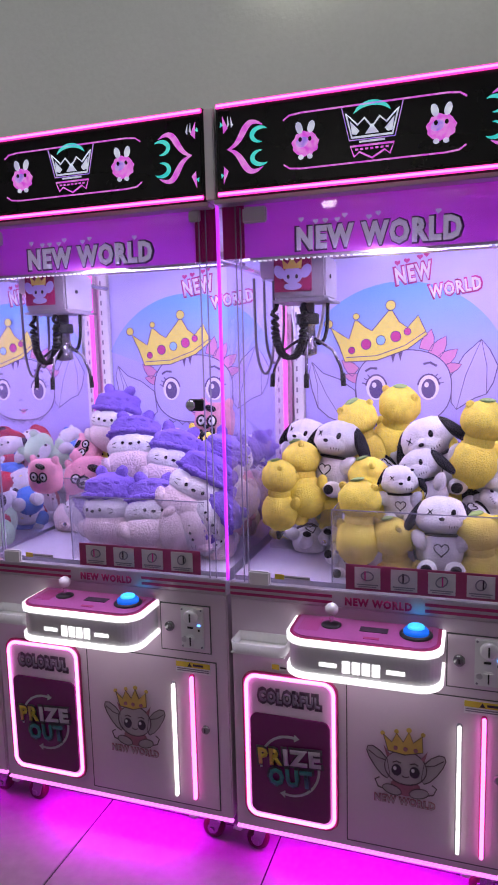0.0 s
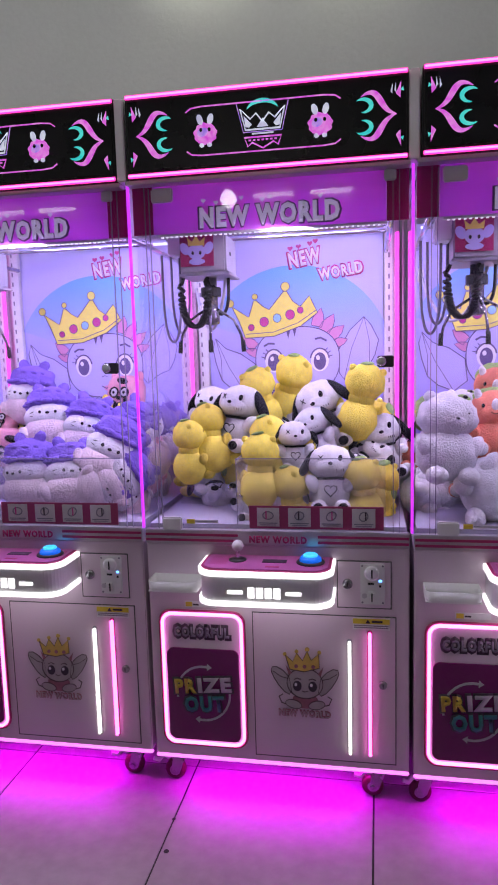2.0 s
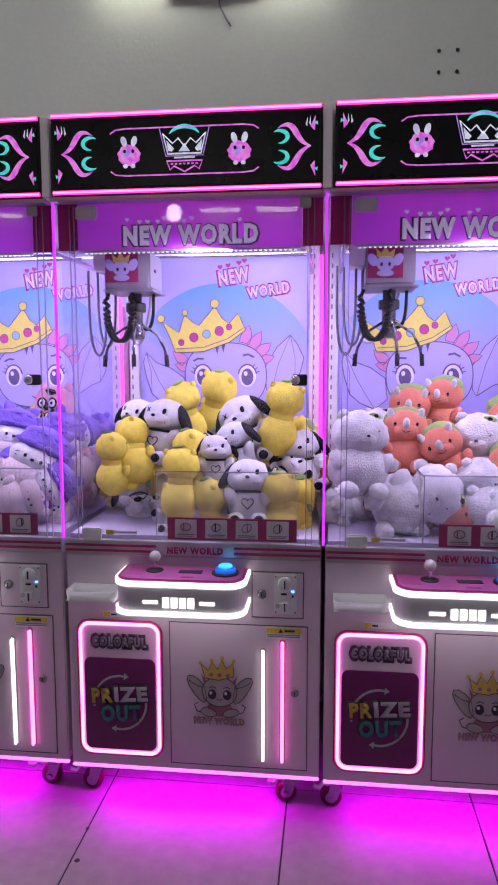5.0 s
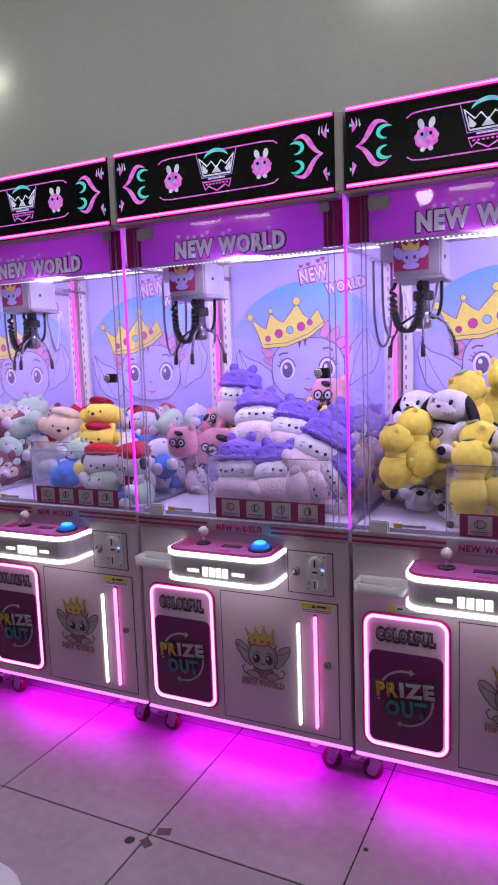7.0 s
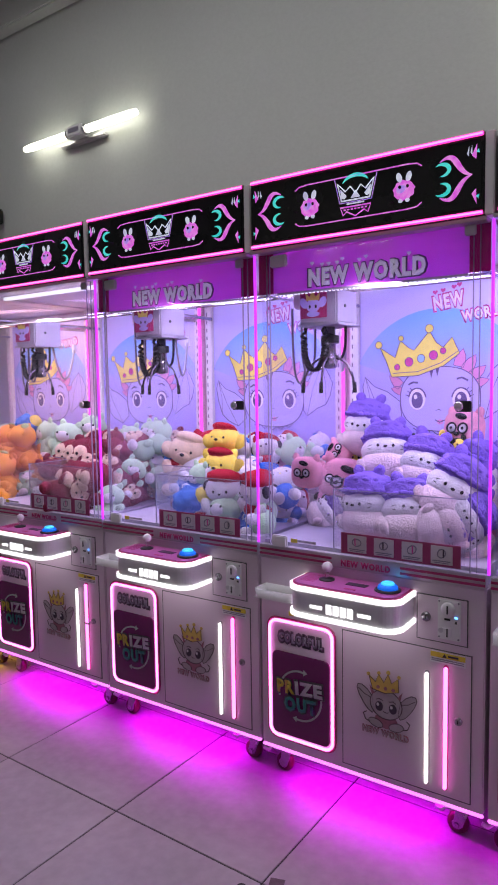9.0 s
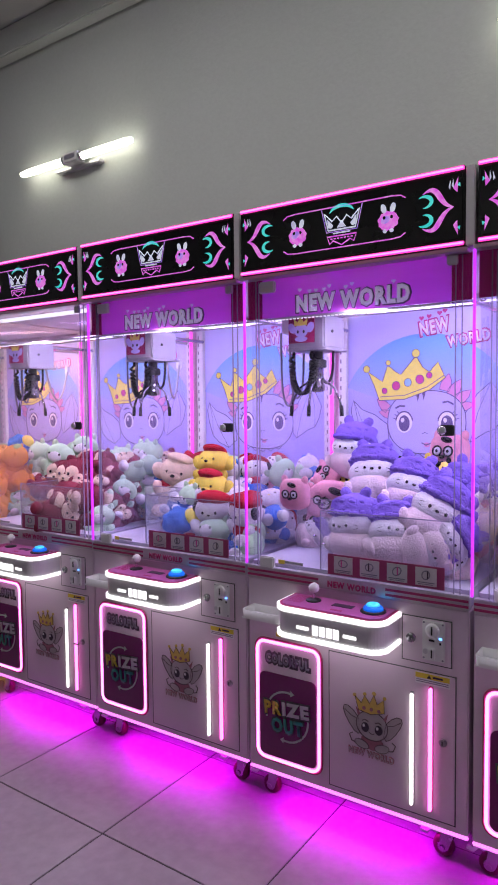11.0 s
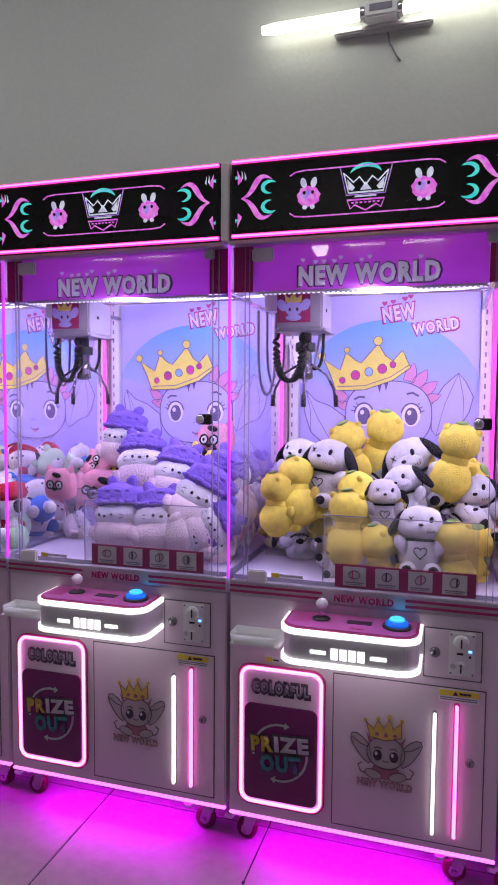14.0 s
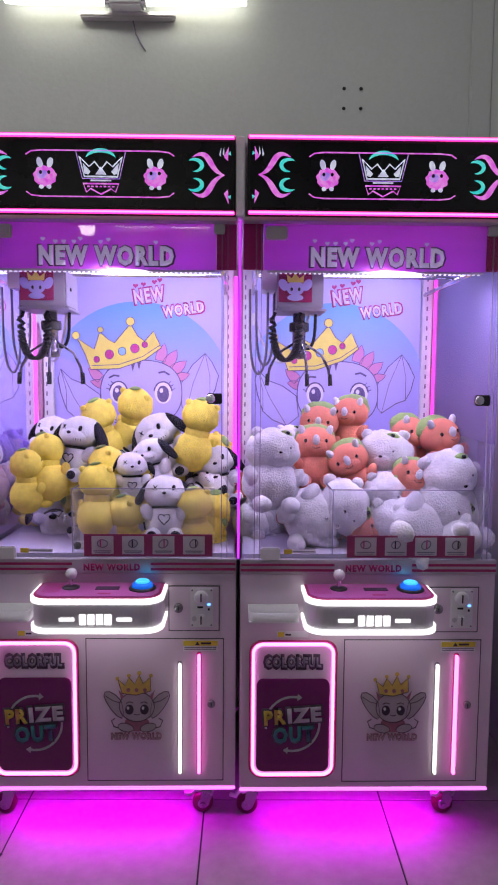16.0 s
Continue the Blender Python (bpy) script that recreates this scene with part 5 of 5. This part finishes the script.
def toy_cushion(bm):
    own = bmesh.new()
    bmesh.ops.create_icosphere(own, subdivisions=4, radius=1)
    for v in own.verts:
        c = v.co
        q = [math.copysign(abs(a) ** 0.62, a) for a in c]
        v.co = Vector((q[0] * 0.98, q[1] * 0.55, q[2] * 0.95)) * (1 + 0.04 * noise.noise(c * 3))
    merge(bm, own)
    for s in (-1, 1):
        blob(bm, (s * 0.72, 0, 0.88), (0.22, 0.2, 0.30), 0, (0, s * 20, 0), 2)
        ring = [(s * 0.30 + 0.24 * math.cos(a), -0.60, 0.05 + 0.24 * math.sin(a)) for a in [2 * math.pi * i / 16 for i in range(16)]]
        r = sweep(ring, 0.045, 6, True)
        for f in r.faces:
            f.material_index = 1
        merge(bm, r)
        blob(bm, (s * 0.30, -0.58, 0.05), (0.20, 0.05, 0.20), 2, sub=2, rough=0)
        blob(bm, (s * 0.30, -0.64, 0.05), (0.07, 0.04, 0.08), 1, sub=2, rough=0)
    blob(bm, (0, -0.60, -0.22), (0.16, 0.08, 0.10), 1, sub=2, rough=0)
    blob(bm, (0.1, -0.52, 0.62), (0.34, 0.14, 0.16), 1, (0, 12, 0), 2, 0.1)


def toy_bee(bm):
    blob(bm, (0, 0, 0), (1, 0.9, 0.9))
    blob(bm, (0, 0.05, 0.05), (0.45, 0.98, 0.98), 1)
    for s in (-1, 1):
        blob(bm, (s * 0.7, 0, 0.8), (0.3, 0.2, 0.4), 1 if s > 0 else 0, sub=2)
    blob(bm, (0, 0, -1.2), (0.95, 0.85, 0.8), 1)
    eyes(bm, 1, 0.6, -0.7, 0.1, 0.1)


def toy_beret_dog(bm):
    blob(bm, (0, 0, 0), (1.10, 0.95, 0.86))
    for s in (-1, 1):
        blob(bm, (s * 1.12, 0.0, -0.10), (0.42, 0.30, 0.52), 0, (0, s * 35, 0), 2)
    blob(bm, (0, -0.05, 0.74), (0.78, 0.75, 0.34), 2, (-8, 6, 0), 3, 0.08)
    blob(bm, (0, -0.05, 0.52), (0.74, 0.70, 0.14), 2, (-8, 6, 0), 3)
    blob(bm, (0, -0.80, -0.20), (0.40, 0.28, 0.26), 0, sub=2)
    blob(bm, (0, -1.06, -0.12), (0.13, 0.08, 0.09), 1, sub=2, rough=0)
    eyes(bm, 1, 0.40, -0.84, 0.05, 0.08)
    blob(bm, (0, 0.05, -1.40), (0.95, 0.85, 1.0))
    limbs(bm, 0, 0, -1.4, 0.85)


def toy_doll(bm):
    blob(bm, (0, 0, 0), (1.05, 0.95, 0.85))
    blob(bm, (0, 0, 0.62), (0.98, 0.92, 0.46), 2, (-5, 5, 0), 3, 0.08)
    for s in (-1, 1):
        blob(bm, (s * 0.98, 0.0, 0.10), (0.24, 0.26, 0.36), 3 if s < 0 else 5, sub=2)
    eyes(bm, 1, 0.36, -0.88, -0.08, 0.08)
    blob(bm, (0, -0.98, -0.20), (0.09, 0.06, 0.06), 1, sub=1, rough=0)
    blob(bm, (0, 0.05, -1.10), (0.90, 0.82, 0.55), 2)
    blob(bm, (0, 0.05, -1.62), (0.94, 0.86, 0.60), 4)
    limbs(bm, 0, 4, -1.3, 0.85)


def toy_kitty(bm):
    blob(bm, (0, 0, 0), (1.12, 0.92, 0.86))
    for s in (-1, 1):
        blob(bm, (s * 0.70, 0.0, 0.72), (0.26, 0.18, 0.34), 0, (0, s * 28, 0), 2)
    eyes(bm, 1, 0.46, -0.82, -0.04, 0.07)
    blob(bm, (0, -0.92, -0.16), (0.08, 0.05, 0.05), 2, sub=1, rough=0)
    blob(bm, (0.6, -0.35, 0.66), (0.28, 0.18, 0.18), 3, (0, 25, 0), 2)
    blob(bm, (0, 0.05, -1.35), (0.86, 0.78, 0.9), 3)
    limbs(bm, 0, 0, -1.3, 0.8)


def toy_pompom(bm):
    blob(bm, (0, 0, 0), (1, 0.95, 0.85), rough=0.16, sub=4)
    blob(bm, (0.75, 0.1, 0.35), (0.55, 0.5, 0.5), 1, rough=0.1)
    blob(bm, (0, 0.05, -1.1), (0.95, 0.85, 0.75), rough=0.12)


def toy_sprout(bm):
    blob(bm, (0, 0, 0), (1.05, 0.92, 0.85))
    for s in (-1, 1):
        blob(bm, (s * 0.6, 0.05, 0.72), (0.26, 0.18, 0.38), 0, (0, s * 20, 0), 2)
    blob(bm, (0, -0.62, -0.10), (0.62, 0.34, 0.46), 2)
    eyes(bm, 1, 0.40, -0.86, 0.02, 0.08)
    blob(bm, (0, 0.05, -1.30), (0.95, 0.88, 0.95))
    limbs(bm, 0, 2, -1.3, 0.85)


def toy_monkey(bm):
    blob(bm, (0, 0, 0), (1.05, 0.95, 0.95))
    for s in (-1, 1):
        blob(bm, (s * 0.34, -0.68, 0.14), (0.44, 0.34, 0.44), 2)
        blob(bm, (s * 0.95, 0.0, 0.40), (0.30, 0.20, 0.34), 0, sub=2)
    blob(bm, (0, -0.72, -0.24), (0.62, 0.36, 0.40), 2)
    eyes(bm, 1, 0.32, -1.02, 0.10, 0.085)
    blob(bm, (0, -1.08, -0.16), (0.10, 0.06, 0.06), 1, sub=1, rough=0)
    blob(bm, (0, 0.05, -1.45), (0.98, 0.88, 1.0))
    limbs(bm, 0, 0, -1.4, 0.9)


KINDS = {
    "duck": (toy_duck, [F_YELLOW, F_EYE, F_GREEN], "yellow plush toy with a round head and green leaf"),
    "orange_duck": (toy_duck, [F_ORANGE, F_EYE, F_GREEN], "orange plush toy with a round head"),
    "dog": (toy_dog, [F_WHITE] + [F_BLACK] * 4, "white plush dog with black floppy ears and collar"),
    "dino": (toy_dino, [F_CORAL, F_WHITE, F_GREEN, F_EYE], "coral plush toy with white horns and green hood"),
    "bear": (toy_bear, [F_WHITE, F_EYE, F_GREEN], "fluffy white plush bear"),
    "cat": (toy_cat, [F_WHITE, F_EYE, F_PURPLE, F_PALEPINK], "white plush cat in a purple hat with pink body"),
    "cushion": (toy_cushion, [F_PINK, F_EYE, F_WHITE], "pink plush cushion with black round glasses"),
    "bee": (toy_bee, [F_YELLOW, F_BLACK], "small yellow and black plush toy"),
    "beret_dog": (toy_beret_dog, [F_YELLOW, F_EYE, F_RED], "yellow plush dog in a red beret"),
    "cream_dog": (toy_beret_dog, [F_CREAM, F_EYE, F_CREAM], "cream plush dog with floppy ears"),
    "beret_doll": (toy_doll, [F_WHITE, F_EYE, F_RED, F_BLACK, F_BLUE, F_BLACK], "white plush toy in a red beret and blue trousers"),
    "kitty": (toy_kitty, [F_WHITE, F_EYE, F_YELLOW, F_BLUE], "white plush kitten with a blue bow"),
    "pompom": (toy_pompom, [F_BLUE, F_YELLOW], "fluffy blue plush ball with a yellow tuft"),
    "sprout": (toy_sprout, [F_MINT, F_EYE, F_WHITE], "mint green plush toy with a white face"),
    "monkey": (toy_monkey, [F_MAROON, F_EYE, F_CREAM], "maroon plush monkey with a cream face"),
}
PIECES = {
    toy_duck: ("body", "eyes", "leaf"), toy_dog: ("body", "stitching", "ear", "ear", "collar"), toy_dino: ("body", "horns", "hood", "eyes"), toy_bear: ("body", "eyes", "bow"),
    toy_cat: ("head", "eyes", "hat", "body"), toy_cushion: ("body", "glasses", "lenses"), toy_bee: ("body", "stripes"), toy_beret_dog: ("body", "eyes", "beret"),
    toy_doll: ("body", "eyes", "beret", "ear", "trousers", "ear"), toy_kitty: ("body", "eyes", "nose", "bow"), toy_pompom: ("body", "tuft"),
    toy_sprout: ("body", "eyes", "muzzle"), toy_monkey: ("body", "eyes", "muzzle"),
}
MESHES = {}


def toy(kind, x, y, z, r, tilt, turn, lean=0.0):
    """A plush toy: an Empty with one mesh for each sewn piece."""
    build, mats, label = KINDS[kind]
    names = PIECES[build]
    if kind not in MESHES:
        bm = bmesh.new()
        build(bm)
        MESHES[kind] = []
        for n, name in enumerate(names):
            own = bm.copy()
            bmesh.ops.delete(own, geom=[f for f in own.faces if f.material_index != n], context="FACES")
            for f in own.faces:
                f.material_index = 0
            MESHES[kind].append(link(name, own, mats[n], True))
        bm.free()
    root = new("plush_toy")
    root.matrix_basis = Matrix.Translation((x, y, z)) @ Euler((radians(lean), radians(tilt), radians(turn))).to_matrix().to_4x4() @ Matrix.Diagonal((r, r, r, 1))
    for name, mesh in zip(names, MESHES[kind]):
        new(name, mesh).parent = root
    return tagged(root, label, "plush toy", "plush toys in the machines")


# kind, across, depth, height, head radius, tilt
YELLOW = [
    ('duck', 0.427, 0.45, 1.386, 0.059, -15),
    ('duck', 0.300, 0.40, 1.350, 0.055, 15),
    ('duck', 0.682, 0.30, 1.351, 0.058, -12),
    ('duck', 0.151, 0.25, 1.234, 0.053, 18),
    ('duck', 0.101, 0.18, 1.190, 0.048, 0),
    ('duck', 0.365, 0.22, 1.192, 0.055, 5),
    ('duck', 0.353, 0.09, 1.143, 0.054, 0),
    ('duck', 0.445, 0.10, 1.042, 0.052, 0),
    ('duck', 0.510, 0.25, 1.148, 0.052, 0),
    ('duck', 0.673, 0.10, 1.071, 0.051, 5),
    ('duck', 0.745, 0.20, 1.041, 0.056, 0),
    ('duck', 0.218, 0.12, 1.042, 0.050, 80),
    ('dog', 0.261, 0.30, 1.289, 0.062, 5),
    ('dog', 0.521, 0.35, 1.293, 0.066, -25),
    ('dog', 0.510, 0.25, 1.225, 0.051, -20),
    ('dog', 0.745, 0.35, 1.185, 0.061, -10),
    ('dog', 0.577, 0.08, 1.107, 0.058, 0),
    ('dog', 0.133, 0.42, 1.286, 0.057, 10),
    ('dog', 0.455, 0.20, 1.190, 0.045, 0),
]
CORAL = [
    ('dino', 0.287, 0.40, 1.327, 0.060, 5),
    ('dino', 0.403, 0.42, 1.359, 0.057, 0),
    ('dino', 0.263, 0.30, 1.253, 0.062, 0),
    ('dino', 0.372, 0.24, 1.205, 0.059, -25),
    ('dino', 0.587, 0.20, 1.151, 0.059, 15),
    ('dino', 0.624, 0.42, 1.289, 0.058, 10),
    ('dino', 0.724, 0.36, 1.281, 0.064, -10),
    ('dino', 0.046, 0.07, 1.110, 0.044, 80),
    ('bear', 0.089, 0.07, 1.246, 0.071, 5),
    ('bear', 0.515, 0.32, 1.221, 0.079, 0),
    ('bear', 0.718, 0.20, 1.152, 0.089, -15),
    ('bear', 0.353, 0.13, 1.055, 0.077, 70),
    ('bear', 0.511, 0.11, 1.013, 0.073, 0),
    ('bear', 0.682, 0.11, 1.049, 0.084, 60),
    ('bear', 0.237, 0.13, 1.054, 0.068, 40),
    ('bear', 0.185, 0.42, 1.261, 0.050, 0),
    ('bear', 0.493, 0.20, 1.102, 0.065, 0),
    ('bear', 0.123, 0.16, 1.060, 0.066, 30),
]
PURPLE = [
    ('cat', 0.193, 0.50, 1.337, 0.078, 5),
    ('cat', 0.333, 0.38, 1.250, 0.083, 0),
    ('cat', 0.506, 0.34, 1.212, 0.080, 15),
    ('cat', 0.662, 0.20, 1.150, 0.086, 28),
    ('cat', 0.354, 0.16, 1.085, 0.080, -5),
    ('cat', 0.510, 0.10, 1.073, 0.080, 3),
    ('cat', 0.697, 0.30, 1.214, 0.070, 20),
    ('cat', 0.666, 0.09, 1.030, 0.067, 80),
    ('cat', 0.740, 0.16, 1.063, 0.066, 60),
    ('cushion', 0.135, 0.32, 1.103, 0.085, 8),
    ('cushion', 0.108, 0.26, 1.023, 0.076, 5),
    ('cushion', 0.108, 0.16, 1.166, 0.055, 0),
    ('cushion', 0.568, 0.56, 1.308, 0.072, 0),
    ('cushion', 0.107, 0.10, 1.110, 0.060, 0),
    ('bee', 0.163, 0.50, 1.192, 0.038, 0),
    ('bee', 0.356, 0.52, 1.253, 0.033, 0),
    ('bee', 0.511, 0.50, 1.254, 0.039, 30),
    ('bee', 0.569, 0.50, 1.246, 0.036, -20),
    ('bee', 0.107, 0.46, 1.166, 0.038, 0),
]
RED = [
    ('beret_dog', 0.365, 0.40, 1.251, 0.071, 0),
    ('beret_dog', 0.398, 0.33, 1.149, 0.072, 0),
    ('cream_dog', 0.152, 0.40, 1.190, 0.077, 10),
    ('beret_doll', 0.529, 0.18, 1.071, 0.076, 0),
    ('kitty', 0.226, 0.20, 1.103, 0.073, 0),
    ('pompom', 0.375, 0.10, 1.008, 0.069, 0),
    ('beret_doll', 0.742, 0.13, 1.081, 0.071, 5),
    ('beret_doll', 0.650, 0.30, 1.070, 0.068, 5),
    ('sprout', 0.326, 0.28, 1.100, 0.056, 0),
    ('sprout', 0.150, 0.60, 1.190, 0.056, 0),
    ('sprout', 0.300, 0.62, 1.210, 0.056, 10),
    ('kitty', 0.506, 0.40, 1.112, 0.063, 0),
    ('cushion', 0.594, 0.50, 1.106, 0.068, 0),
]
MAROON = [
    ('monkey', 0.154, 0.30, 1.139, 0.080, 8),
    ('monkey', 0.313, 0.34, 1.151, 0.078, 0),
    ('monkey', 0.468, 0.14, 1.050, 0.087, 5),
    ('monkey', 0.607, 0.16, 1.065, 0.077, 0),
    ('monkey', 0.658, 0.30, 1.035, 0.081, 0),
    ('monkey', 0.629, 0.42, 1.067, 0.081, 10),
    ('monkey', 0.533, 0.45, 1.142, 0.076, 0),
    ('monkey', 0.194, 0.20, 1.032, 0.085, 0),
    ('monkey', 0.544, 0.09, 0.945, 0.071, 80),
    ('monkey', 0.367, 0.40, 1.105, 0.078, 0),
    ('sprout', 0.107, 0.42, 1.242, 0.068, 10),
    ('sprout', 0.158, 0.55, 1.280, 0.065, 0),
    ('sprout', 0.690, 0.52, 1.270, 0.058, 0),
    ('sprout', 0.560, 0.60, 1.260, 0.056, 10),
    ('sprout', 0.400, 0.60, 1.230, 0.058, -10),
]
ORANGE = [
    ('orange_duck', 0.700, 0.30, 1.235, 0.062, 20),
    ('orange_duck', 0.520, 0.34, 1.230, 0.060, -15),
    ('orange_duck', 0.730, 0.12, 1.090, 0.066, 0),
    ('orange_duck', 0.610, 0.11, 1.080, 0.066, 8),
    ('orange_duck', 0.480, 0.12, 1.090, 0.064, -6),
    ('pompom', 0.610, 0.40, 1.290, 0.062, 0),
    ('sprout', 0.730, 0.45, 1.250, 0.062, -12),
    ('orange_duck', 0.390, 0.30, 1.190, 0.062, 5),
]
FILL = {-4: ("orange_duck", "sprout"), 0: ("duck", "dog"), 1: ("bear", "dino"), -1: ("cat", "cushion"), -2: ("sprout", "kitty", "beret_doll"), -3: ("monkey", "monkey", "sprout")}
rng = random.Random(7)
for k, table in ((0, YELLOW), (1, CORAL), (-1, PURPLE), (-2, RED), (-3, MAROON), (-4, ORANGE)):
    for kind, u, y, z, r, tilt in table:
        u, y = min(max(u, 0.035 + r), 0.785 - r), min(max(y, 0.05 + 1.4 * r), 0.70 - r)
        if u < 0.30 and z < 1.16:
            y = max(y, 0.31 + 1.2 * r)
        r *= 1.0 if "beret" in kind else 1.12
        toy(kind, k * P + u, y, max(z, 0.935 + r * 0.9), r, tilt, rng.uniform(125, 235) if kind == "duck" else rng.uniform(-1, 1) * (110 if kind == "orange_duck" else 28), rng.uniform(-14, 6) - (12 if kind == "cat" else 0))
    # toys deeper in the heap
    for row, (y, top) in enumerate(((0.17, 0.99), (0.31, 1.10), (0.47, 1.21), (0.62, 1.21))):
        for i in range(5):
            u = 0.10 + 0.152 * i + rng.uniform(-0.02, 0.02)
            if u < 0.36 and y < 0.20:
                continue
            z = 0.99
            while z <= top + 0.001:
                toy(rng.choice(FILL[k]), k * P + u, (max(y, 0.39) if u < 0.36 else y) + rng.uniform(-0.02, 0.02), z, rng.uniform(0.056, 0.066), rng.uniform(-70, 70), rng.uniform(-60, 60), rng.uniform(-70, 10))
                z += 0.11

# ---- floor, laid last ----
tagged(new("floor", link("floor", box(ROOM_L, ROOM_R, ROOM_F, WALL_Y, -0.06, -0.003), GROUT)), "polished grey floor tiles with dark joints", "floor", kind="structure")
floor = bpy.data.objects["floor"]
T = 0.6213
tile_meshes = {}
for i in range(-9, 4):
    for j in range(-9, 3):
        x0, y0 = 0.0845 + T * i, 0.1810 + T * (j - 1)
        ax, bx = max(x0, ROOM_L) + 0.0028, min(x0 + T, ROOM_R) - 0.0028
        ay, by = max(y0, ROOM_F) + 0.0028, min(y0 + T, WALL_Y) - 0.0028
        if bx - ax < 0.02 or by - ay < 0.02:
            continue
        size = (round(bx - ax, 4), round(by - ay, 4))
        if size not in tile_meshes:
            tile_meshes[size] = link("tile", box(0, size[0], 0, size[1], -0.012, 0.0, 0.0012, seg=1), TILE)
        ob = new("tile", tile_meshes[size])
        ob.location = (ax, ay, 0)
        ob.parent = floor
for x, y, w, d, rz in ((-0.500, -0.413, 0.045, 0.03, 20), (-0.524, -0.477, 0.04, 0.028, -35)):
    ob = new("tape_scrap", link("tape_scrap", box(-w / 2, w / 2, -d / 2, d / 2, 0.0, 0.0012), DIRTY_TAPE))
    ob.matrix_basis = pose(x, y, 0.0004, 0, 0, rz)
    tagged(ob, "dirty dark scrap of tape on the floor", "tape", "tape scraps")
for x, y, r in ((-0.579, -0.487, 0.016), (0.104, -0.238, 0.008), (0.085, -0.10, 0.006)):
    ob = new("floor_stain", link("floor_stain", lathe([(r, 0.0), (r * 0.9, 0.0015)], (x, y, 0.0003), "z", 14), SEAM))
    tagged(ob, "round black spot on the floor tile", "stain", "floor stains")
